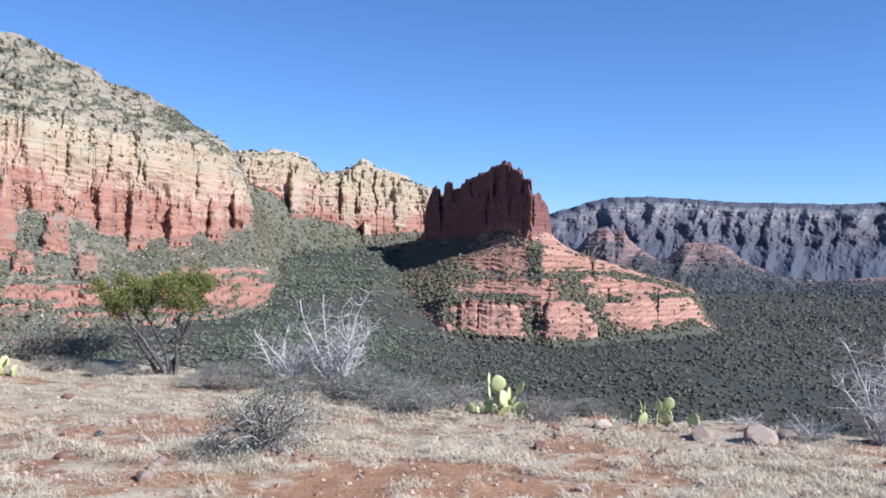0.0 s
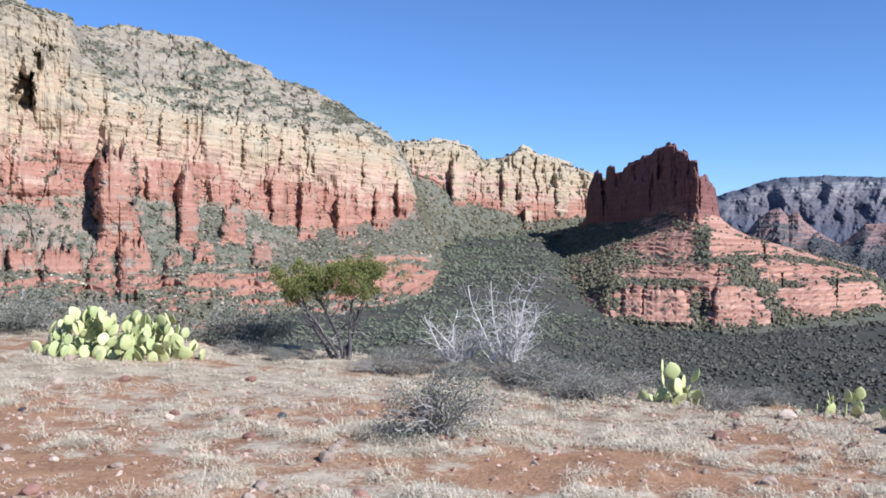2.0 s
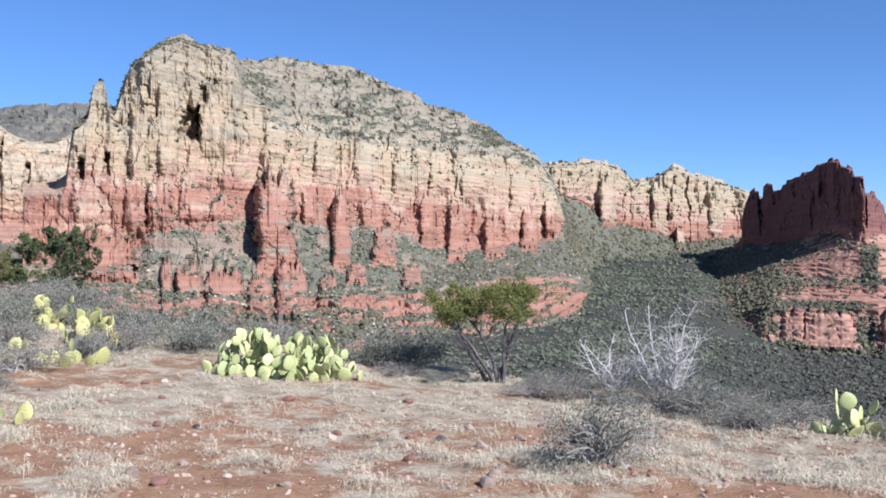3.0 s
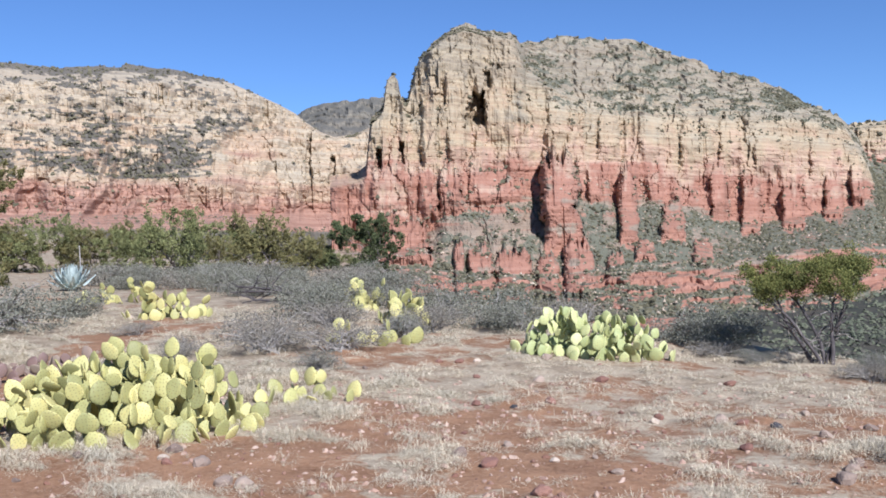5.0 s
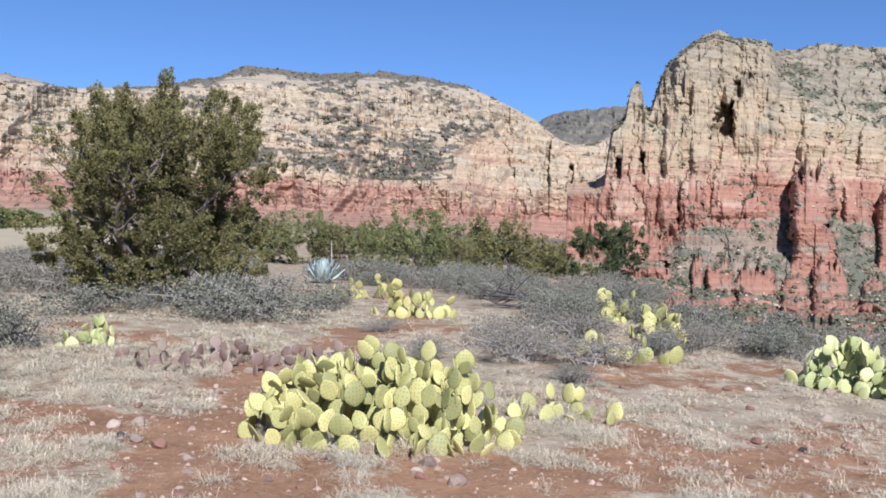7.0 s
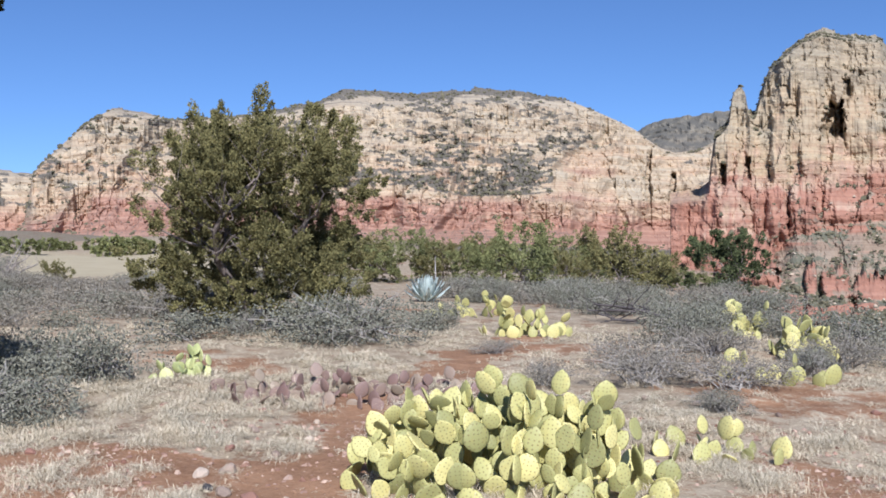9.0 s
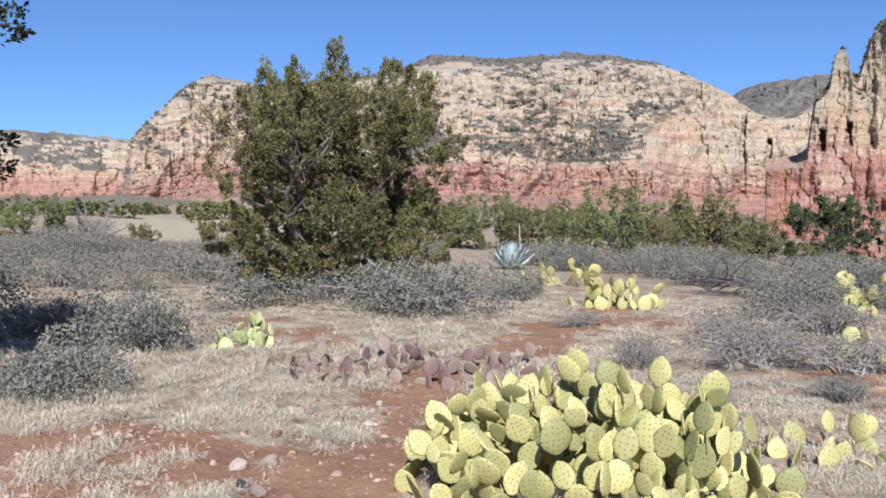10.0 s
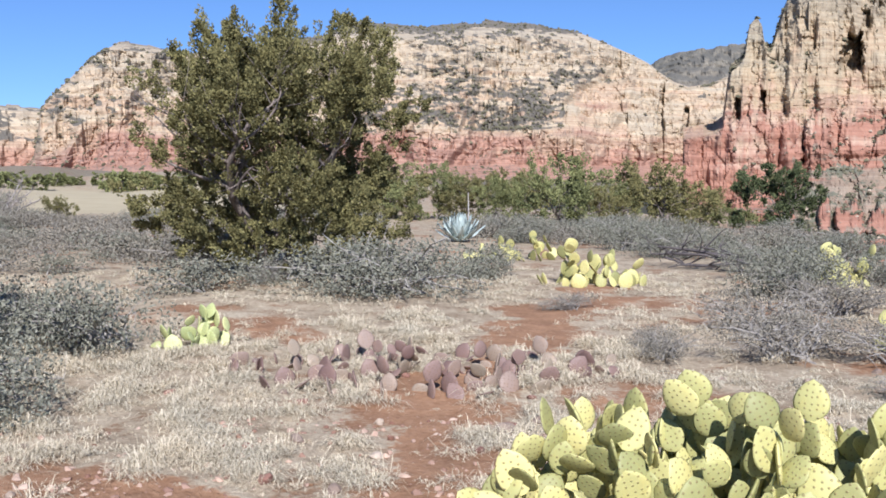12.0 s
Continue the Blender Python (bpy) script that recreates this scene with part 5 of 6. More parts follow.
def pad_material(name, a, b_, c_):
    m, n, l, b = material(name)
    info = n.new("ShaderNodeObjectInfo")
    co = n.new("ShaderNodeTexCoord")
    base = ramp(n, l, info.outputs["Random"], [(0.0, a), (0.5, b_), (1.0, c_)])
    blot = noise_node(n, l, 9, 4, 0.6, co.outputs["Object"])
    base = mix(n, l, grey(n, l, blot, 0.5, 0.75, 0, 0.55), base, mix(n, l, 1.0, base, (1.15, 0.92, 0.55), "MULTIPLY"))
    v = n.new("ShaderNodeTexVoronoi")
    v.inputs["Scale"].default_value, v.inputs["Randomness"].default_value = 31, 0.4
    v.voronoi_dimensions = "2D"
    mp = n.new("ShaderNodeMapping")
    mp.inputs["Rotation"].default_value = (radians(90), 0, 0)
    l.new(co.outputs["Object"], mp.inputs["Vector"])
    l.new(mp.outputs["Vector"], v.inputs["Vector"])
    dots = grey(n, l, v.outputs["Distance"], 0.11, 0.2, 1, 0)
    base = mix(n, l, maths(n, l, "MULTIPLY", dots, 0.6), base, (0.16, 0.10, 0.05))
    l.new(base, b.inputs["Base Color"])
    b.inputs["Roughness"].default_value = 0.55
    b.inputs["Specular IOR Level"].default_value = 0.3
    bump(n, l, maths(n, l, "ADD", dots, maths(n, l, "MULTIPLY", blot, 0.6)), 0.5, 0.006, b)
    return m


M_PAD = pad_material("yellow-green cactus pad", (0.25, 0.25, 0.10), (0.43, 0.41, 0.16), (0.62, 0.56, 0.23))
M_PAD_GREEN = pad_material("green cactus pad", (0.33, 0.37, 0.16), (0.46, 0.48, 0.21), (0.58, 0.58, 0.28))
M_PAD_PURPLE = pad_material("purple withered cactus pad", (0.16, 0.10, 0.088), (0.235, 0.16, 0.135), (0.30, 0.245, 0.18))


def pad_mesh(name, mat, w, h, thick, curl):
    """One cactus pad: an egg-shaped, slightly cupped disc with a narrow foot; it stands on its foot in the xz plane."""
    rows, cols = 9, 12
    V, F = [], []
    for i in range(rows + 1):
        t = i / rows
        half = w * 0.5 * (math.sin(math.pi * min(1, t) ** 0.82) ** 0.62 if 0 < t < 1 else 0.0)
        half = max(half, 0.10 * w * (1 - t) ** 2)
        for j in range(cols):
            a = 2 * math.pi * j / cols
            x, y = half * math.cos(a), thick * 0.5 * math.sin(a) * (half / (w * 0.5)) ** 0.5
            V.append((x, y + curl * (x * x / (w * w) + (t - 0.4) ** 2), t * h))
    for i in range(rows):
        for j in range(cols):
            F.append((i * cols + j, i * cols + (j + 1) % cols, (i + 1) * cols + (j + 1) % cols, (i + 1) * cols + j))
    return soup(name, np.array(V), np.array(F), mat, smooth_faces=True)


def pad_set(mat):
    return [pad_mesh("pad", mat, w, h, t, c) for w, h, t, c in ((0.19, 0.215, 0.026, 0.02), (0.165, 0.21, 0.024, -0.03), (0.205, 0.21, 0.03, 0.035), (0.14, 0.175, 0.024, 0.0))]


PADS = {"yellow": pad_set(M_PAD), "green": pad_set(M_PAD_GREEN), "purple": pad_set(M_PAD_PURPLE)}


def prickly_pear(label, x, y, along, across, turn, pads, kind="yellow", tiers=3, size=1.0, face=45, flat=0.0, group="prickly pears"):
    """A clump of pads; along, across: half its length and depth; turn: azimuth of its long axis; face: azimuth that most pads face."""
    plant = new("prickly_pear")
    plant.location = (x, y, height(x, y))
    tagged(plant, label, "cactus", group)
    ux, uy = -math.sin(radians(turn)), math.cos(radians(turn))
    count = 0

    def grow(foot, yaw, tilt, lean_, tier, sc):
        nonlocal count
        if count >= pads * 1.15:
            return
        count += 1
        ob = new("pad", PADS[kind][rng.integers(0, 4)])
        ob.parent = plant
        m = Matrix.Translation(foot) @ (Euler((0, 0, radians(yaw))).to_matrix() @ Euler((radians(tilt), radians(lean_), 0)).to_matrix()).to_4x4()
        ob.matrix_basis = m @ Matrix.Diagonal((sc, sc, sc, 1))
        if tier >= tiers:
            return
        kids = rng.choice([0, 1, 2, 3], p=[0.08, 0.34, 0.38, 0.20]) if tier < tiers - 1 else rng.choice([0, 1, 2], p=[0.35, 0.4, 0.25])
        for _ in range(kids):
            a = rng.uniform(-62, 62)
            rim = m @ Vector((0.088 * sc * math.sin(radians(a)), 0, sc * (0.115 + 0.092 * math.cos(radians(a)))))
            grow(rim, yaw + rng.normal(0, 42), tilt * 0.5 + rng.normal(0, 16), lean_ * 0.4 + a * 0.62 + rng.normal(0, 8), tier + 1, size * rng.uniform(0.72, 1.12))

    feet, tries = [], 0
    while len(feet) < max(3, int(pads * 0.34)) and tries < 4000:   # evenly strewn feet, none on another
        tries += 1
        t, s = rng.uniform(-1, 1), rng.uniform(-1, 1)
        gap = 1.15 * math.sqrt(along * across * 3.14 / max(3, pads * 0.42)) * (1 - tries / 4000)
        if t * t + s * s > 1 or any(math.hypot((t - a) * along, (s - c) * across) < gap * 0.8 for a, c in feet):
            continue
        feet.append((t, s))
    reach = tiers
    for t, s in feet:
        px = t * along * ux + s * across * uy
        py = t * along * uy - s * across * ux
        pz = height(x + px, y + py) - plant.location.z - 0.02
        tiers = max(1, round(reach * (1.1 - (t * t + s * s) * 0.85) + rng.normal(0, 0.4)))
        out = 22 * s if flat < 0.5 else 0
        grow(Vector((px, py, pz)), face + rng.normal(0, 50 + 45 * flat), out + rng.normal(0, 18 + 40 * flat), rng.normal(0, 16 + 22 * flat) + 14 * t, 1, size * rng.uniform(0.85, 1.2))
    return plant


def rock_material_small(name, dark, light):
    m, n, l, b = material(name)
    info, co = n.new("ShaderNodeObjectInfo"), n.new("ShaderNodeTexCoord")
    t = noise_node(n, l, 14, 6, 0.7, co.outputs["Object"])
    c = mix(n, l, info.outputs["Random"], dark, light)
    c = mix(n, l, grey(n, l, t, 0.3, 0.7, 0, 0.6), c, mix(n, l, 1.0, c, (1.6, 1.5, 1.4), "MULTIPLY"))
    l.new(c, b.inputs["Base Color"])
    b.inputs["Roughness"].default_value = 0.92
    bump(n, l, t, 0.8, 0.01, b)
    return m


M_STONE_RED = rock_material_small("red stone", (0.16, 0.08, 0.06), (0.25, 0.135, 0.10))
M_STONE_GREY = rock_material_small("grey-brown stone", (0.17, 0.125, 0.10), (0.33, 0.26, 0.205))
M_STONE_PALE = rock_material_small("pale stone", (0.32, 0.25, 0.19), (0.48, 0.40, 0.32))
M_STONE_DARK = rock_material_small("dark stone", (0.035, 0.035, 0.04), (0.08, 0.075, 0.08))


def stone_mesh(mat, seed):
    bm_ = bmesh.new()
    bmesh.ops.create_icosphere(bm_, subdivisions=3, radius=1.0)
    V = np.array([v.co[:] for v in bm_.verts])
    cut = 0.78 + 0.22 * (vnoise(V[:, 0] * 1.1 + seed, V[:, 1] * 1.1, V[:, 2] * 1.1) + 0.5 * vnoise(V[:, 0] * 2.6 + seed, V[:, 1] * 2.6, V[:, 2] * 2.6))
    planes = unit(9)
    for p in planes:
        d = V @ p
        cut = np.where(d > 0.62, np.minimum(cut, 0.62 / np.maximum(d, 0.05)), cut)
    V = V * cut[:, None] * np.array([1.0, 0.8, 0.62])
    for v, c in zip(bm_.verts, V):
        v.co = c
    me = bpy.data.meshes.new("stone")
    bm_.to_mesh(me)
    bm_.free()
    me.materials.append(mat)
    return me


STONES = {k: [stone_mesh(m, i * 3.7 + j) for i in range(3)] for j, (k, m) in enumerate((("red", M_STONE_RED), ("grey", M_STONE_GREY), ("pale", M_STONE_PALE), ("dark", M_STONE_DARK)))}


def stone(x, y, size, kind, label, turn=None):
    ob = new("stone", STONES[kind][rng.integers(0, 3)])
    ob.matrix_basis = Matrix.Translation((x, y, height(x, y) + size * 0.08)) @ Euler((rng.uniform(-0.3, 0.3), rng.uniform(-0.3, 0.3), rng.uniform(0, 6.28))).to_matrix().to_4x4() @ Matrix.Diagonal((size / 2, size / 2, size / 2, 1))
    return tagged(ob, label, "stone", "loose stones")


def place(ob, x, y, turn=0.0, scale=1.0, tall=1.0, sink=0.0):
    ob.matrix_basis = Matrix.Translation((x, y, height(x, y) - sink)) @ Matrix.Rotation(radians(turn), 4, "Z") @ Matrix.Diagonal((scale, scale, scale * tall, 1))
    return ob


def copy_to(ob, x, y, turn=0.0, scale=1.0, tall=1.0, sink=0.0, label=""):
    m = Matrix.Translation((x, y, height(x, y) - sink)) @ Matrix.Rotation(radians(turn), 4, "Z") @ Matrix.Diagonal((scale, scale, scale * tall, 1))
    old = ob.scale.copy()
    made = copy_thing(ob, m @ Matrix.Diagonal((1 / old[0], 1 / old[1], 1 / old[2], 1)))
    return tagged(made, label) if label else made


def polar(az, r):
    return -r * math.sin(radians(az)), r * math.cos(radians(az))


# ---------- prickly pears ----------
prickly_pear("large clump of yellow-green prickly pear beside the footpath", -7.08, 4.8, 1.08, 0.84, -38, 420, "yellow", 4, 0.82, 48)
prickly_pear("low outlying pads of yellow prickly pear on dry grass", -6.95, 6.62, 0.55, 0.36, -38, 42, "yellow", 2, 0.78, 48)
prickly_pear("pale green prickly pear clump at the edge of the slope", -6.35, 11.4, 1.05, 0.5, -62, 190, "green", 4, 0.86, 30)
prickly_pear("small prickly pear behind grey brush at the rim", 0.62, 10.45, 0.30, 0.2, -85, 38, "green", 3, 0.85, 0)
prickly_pear("small dark prickly pear between stones at the rim", 2.15, 9.6, 0.4, 0.2, -100, 26, "green", 2, 0.75, -70)
prickly_pear("withered purple prickly pear sprawling on red earth", -10.8, 5.75, 1.6, 0.85, -32, 270, "purple", 2, 0.74, 60, 0.6)
prickly_pear("yellow prickly pear clump above the footpath", -15.1, 11.4, 0.85, 0.45, -35, 72, "yellow", 3, 1.08, 52)
prickly_pear("yellow prickly pear on the rise near the agave", -19.4, 13.2, 1.0, 0.5, -35, 56, "yellow", 3, 1.05, 55)
prickly_pear("sparse prickly pear among grey scrub", -9.15, 10.2, 0.65, 0.25, -45, 38, "yellow", 2, 1.05, 45)
prickly_pear("row of prickly pear running down the slope", -10.5, 12.7, 0.9, 0.35, 55, 64, "yellow", 3, 1.1, 45)
prickly_pear("prickly pear clump behind grey scrub", -13.6, 15.1, 1.2, 0.4, 55, 70, "yellow", 3, 1.15, 45)
prickly_pear("small green prickly pear beside a grey bush", -12.85, 4.5, 0.32, 0.22, 0, 30, "green", 3, 0.8, 65)

# ---------- trees ----------
rng = np.random.default_rng(5)
big = juniper("juniper_tree", "large bushy juniper with dusty green foliage and upright spires", 4.35, 4.4, M_JUNIPER, 15, 1900, 0.042, 72, (0.03, 0.0), 0.0, 200, 0.10, tuft_r=0.14, splay=0.45, plume=0.022, per=24, flames=26, on_limbs=0.4, flare=0.6)
place(big, -18.4, 7.7, 20)
side = juniper("juniper_tree", "juniper darkened as in shade, overhanging grey brush beside the meadow", 5.2, 5.0, M_SHADEJUN, 8, 2200, 0.055, 56, (0.0, 0.0), 0.02, 4, 0.1, tuft_r=0.17, splay=0.12, flare=0.7)
place(side, -11.6, -0.1, 70)


def rim_juniper(x, y, turn):
    """A small open juniper: dark stems spread in a fan, bare twigs below, an uneven umbrella of foliage above."""
    wood, green, bare = Shape(), Shape(), Shape()
    heads = []
    for sx, sy, reach in ((-0.5, 0.1, 1.2), (-0.2, -0.15, 1.3), (0.2, 0.15, 1.3), (0.55, -0.05, 1.25), (0.05, 0.3, 1.15)):
        p, r, d = limb((0.10 * sx, 0.1 * sy, -0.12), (sx, sy, 1.0), reach, 0.036, 0.35, 9)
        wood.tube(p, r, 6)
        for k in range(7):
            i = rng.integers(4, len(p))
            q, rr, dd = limb(p[i], unit(1)[0] * np.array([1, 1, 0.3]) + np.array([sx, sy, 0.75]), rng.uniform(0.25, 0.5), r[i] * 0.55, 0.5, 5, 0.1)
            wood.tube(q, rr, 4)
            heads += [q[-1], q[-2]]
        for k in range(7):
            i = rng.integers(2, 7)
            q, rr, dd = limb(p[i], unit(1)[0] * np.array([1, 1, 0.5]) + np.array([sx * 0.5, 0, 0.1]), rng.uniform(0.2, 0.5), 0.009, 0.8, 5, 0.03)
            bare.tube(q, rr, 3)
    heads = np.array(heads)
    heads = heads[heads[:, 2] > 0.98]
    pick = rng.integers(0, len(heads), 150)
    c = np.concatenate([heads, heads[pick] + rng.normal(0, 0.075, (150, 3)), np.array([0.05, 0.0, 1.28]) + rng.normal(0, 1, (80, 3)) * np.array([0.36, 0.28, 0.11])])
    many = 95
    ring = unit(len(c) * many).reshape(len(c), many, 3) * (rng.uniform(0.1, 1, (len(c), many)) ** 0.5 * rng.uniform(0.06, 0.13, (len(c), 1)))[..., None]
    P = (c[:, None] + ring * np.array([1, 1, 0.8])).reshape(-1, 3)
    green.leaves(P, ring.reshape(-1, 3) * 8 + np.array([0, 0, 0.5]) + 0.4 * rng.standard_normal((len(P), 3)), 0.028 * rng.uniform(0.7, 1.4, len(P)), 0.018)
    tree = new("juniper_tree")
    tagged(tree, "small open juniper with bare dark stems at the rim", "tree")
    part("trunk", wood.mesh("trunk", M_CHAR, True), tree)
    part("dead_branchwork", bare.mesh("dead_branchwork", M_GREYWOOD), tree, "leafless grey branchwork")
    part("crown", green.mesh("crown", M_JUNIPER_Y), tree)
    return place(tree, x, y, turn)


rim_juniper(-3.9, 13.4, 10)

mids = [juniper("juniper_tree", "round green juniper beyond the grey scrub", 2.5, 3.2, M_GREEN, 6, 320, 0.074, 32, (0, 0), 0.0, 0, 0.07, group="junipers behind the scrub", tuft_r=0.2, plume=0.042),
        juniper("juniper_tree", "dusty green juniper beyond the grey scrub", 2.7, 2.7, M_JUNIPER, 6, 300, 0.074, 32, (0, 0), 0.0, 6, 0.07, group="junipers behind the scrub", tuft_r=0.18, plume=0.038)]
pine = juniper("pinyon_tree", "dark green pinyon at the edge of the rise", 2.9, 3.0, M_PINYON, 8, 300, 0.075, 55, (0, 0), 0.0, 0, 0.07, tuft_r=0.18)
place(pine, *polar(41.3, 38), 0, 1.1, 1.0, 0.35)
place(mids[0], *polar(52.2, 37), 30, 1.15, 1.0, 0.4)
place(mids[1], *polar(47.0, 37), 80, 1.15, 1.0, 0.4)
for az, r, k, s, h_ in ((45.0, 41, 1, 0.8, 0.9), (43.2, 43, 0, 0.7, 0.7), (55.2, 43, 0, 0.9, 0.95), (57.0, 46, 1, 1.1, 0.9), (59.2, 46, 0, 1.2, 0.95), (61.2, 47, 1, 1.2, 0.9), (62.8, 47, 0, 1.1, 0.9),
                        (50.0, 44, 1, 0.9, 0.9), (53.8, 50, 1, 1.2, 0.9), (48.6, 50, 0, 1.1, 0.8), (64.5, 50, 0, 1.2, 0.85), (83.4, 44, 0, 0.95, 1.0), (78.1, 44, 1, 0.5, 0.9), (90.5, 46, 1, 1.1, 0.9)):
    copy_to(mids[k], *polar(az, r), rng.uniform(0, 360), s * 0.95, h_, 0.25 * s)
hedge = juniper("juniper_tree", "green tree at the far side of the meadow", 2.6, 3.0, M_GREEN, 4, 70, 0.22, 22, (0, 0), 0.0, 0, 0.07, group="trees beyond the meadow", tuft_r=0.24)
place(hedge, *polar(64.3, 134), 0, 1.4, 0.8)
for i in range(36):   # the hedge of green at the far side of the meadow
    az = 63 + 29 * i / 35 + rng.uniform(-0.4, 0.4)
    copy_to(hedge, *polar(az, 134 + rng.uniform(-6, 22)), rng.uniform(0, 360), rng.uniform(1.1, 1.8), rng.uniform(0.6, 0.9), 0.5)

# ---------- dead wood ----------
snag = dead_bush("dead_shrub", "bleached leafless shrub at the rim of the slope", 1.15, 0.6, 13, r0=0.016, twigs=10)
place(snag, *polar(6.4, 12.2), 0, 1.0, 1.25, 0.0)
wide_snag = dead_bush("dead_shrub", "bleached tangle of bare branches on the slope", 0.8, 0.8, 14, r0=0.013, twigs=8)
place(wide_snag, *polar(4.5, 12.1), 0, 1.0, 1.1, 0.0)
copy_to(snag, *polar(9.4, 12.4), 70, 0.85, 0.9)
copy_to(wide_snag, *polar(13.6, 14.6), 40, 0.8, 0.6)
copy_to(wide_snag, *polar(-21.6, 9.6), 20, 0.62, 0.55)
copy_to(snag, *polar(-25.5, 9.7), 120, 1.0, 0.95)
copy_to(wide_snag, *polar(-18.0, 10.4), 200, 0.4, 0.5)
dead_tree = dead_bush("dead_tree", "grey leafless tree standing in the scrub", 1.7, 3.0, 9, M_GREYWOOD, "dead trees", 0.035, 8)
place(dead_tree, -48.4, 7.7, 0, 1.5)


def fallen(label, x, y, turn, length, mat):
    ob = new("fallen_branch")
    tagged(ob, label, "branch")
    for k in range(5):
        wood, twigs = Shape(), []
        w = np.array([1.0, rng.normal(0, 0.35), rng.uniform(0.05, 0.35)])
        p, r, _ = limb((0.05 * k, 0.04 * k, 0.06), w, length * rng.uniform(0.5, 1.0), 0.05, 0.5, 8)
        p[:, 2] = np.minimum(np.abs(p[:, 2]), 0.2 + 0.3 * np.linspace(0, 1, len(p)) * rng.uniform())
        wood.tube(p, r, 6)
        for _k in range(6):
            i = rng.integers(2, len(p))
            q, rr, _ = limb(p[i], unit(1)[0] + np.array([0.4, 0, 0.5]), length * rng.uniform(0.1, 0.3), r[i] * 0.6, 0.6, 4)
            twigs.append(Shape())
            twigs[-1].tube(q, rr, 4)
        bough = part("limb", wood.mesh("limb", mat), ob)
        for twig in twigs:
            part("twig", twig.mesh("twig", mat), bough)
    return place(ob, x, y, turn, sink=-0.1)


fallen("dark fallen branch lying among grey scrub", -15.2, 15.4, 212, 3.0, M_CHAR)

# ---------- agave ----------
def agave(x, y, span):
    m, n, l, b = material("blue-grey agave leaf")
    t = noise_node(n, l, 8, 3, 0.5, position(n, l, (1, 1, 1)))
    l.new(mix(n, l, t, (0.30, 0.37, 0.34), (0.52, 0.58, 0.55)), b.inputs["Base Color"])
    b.inputs["Roughness"].default_value = 0.6
    V, F = [], []
    for i in range(8):
        q = i / 7
        w = 0.05 * (0.75 + 1.1 * q) * (1 - q ** 3) + 0.001
        for k in (-1, 0, 1):
            V.append((w * k, 0.02 * abs(k) - 0.10 * q * q, q * 0.5))
        for k in (1, 0, -1):
            V.append((w * k * 0.9, 0.02 * abs(k) - 0.10 * q * q - 0.018 * (1 - q), q * 0.5))
    for i in range(7):
        for k in range(6):
            F.append((i * 6 + k, i * 6 + (k + 1) % 6, i * 6 + 6 + (k + 1) % 6, i * 6 + 6 + k))
    me = soup("leaf", np.array(V), np.array(F), m, smooth_faces=True)
    plant = new("agave")
    plant.location = (x, y, height(x, y) + 0.04)
    tagged(plant, "blue-grey agave rosette with stiff pointed leaves", "agave")
    for i in range(44):
        up = 12 + 72 * (i / 43) ** 0.9
        ob = new("leaf", me)
        ob.parent = plant
        ob.matrix_basis = (Matrix.Rotation(radians(i * 137.5), 4, "Z") @ Matrix.Translation((0, 0.03, 0)) @ Matrix.Rotation(radians(-(90 - up)), 4, "X")
                           @ Matrix.Diagonal((span, span, span * rng.uniform(0.9, 1.1), 1)))
    stalk = Shape()
    stalk.tube([(-0.5, 0.6, 0), (-0.5, 0.62, 0.6), (-0.49, 0.6, 1.25)], [0.02, 0.015, 0.01], 5)
    dry = new("dry_stalk")
    dry.location = plant.location
    tagged(dry, "thin dry flower stalk behind the agave", "stalk")
    part("stem", stalk.mesh("stem", M_DEADWOOD), dry)


agave(-24.7, 15.4, 1.35)

# ---------- grey scrub ----------
S1 = shrub("shrub", "rounded grey-leaved shrub on dry ground", 1.6, 0.75, 3600, M_GREYLEAF, 0.042, 30)
S2 = shrub("shrub", "low grey-brown twiggy shrub on dry ground", 1.3, 0.5, 2600, M_GREYBROWN, 0.027, 40)
S3 = shrub("shrub", "wide grey shrub with dense small leaves", 2.4, 0.85, 5600, M_GREYLEAF, 0.046, 36, lumps=16)
S4 = shrub("shrub", "sparse grey twiggy bush with few leaves", 0.95, 0.55, 3600, M_GREYLEAF, 0.021, 60)
place(S3, -15.5, 8.0, 40, 1.25, 0.78)
place(S1, -13.1, 3.75, 10, 0.95, 0.95)
place(S4, -1.40, 7.25, 0, 1.0, 1.0)
place(S2, -9.6, 8.7, 30, 1.0, 0.8)
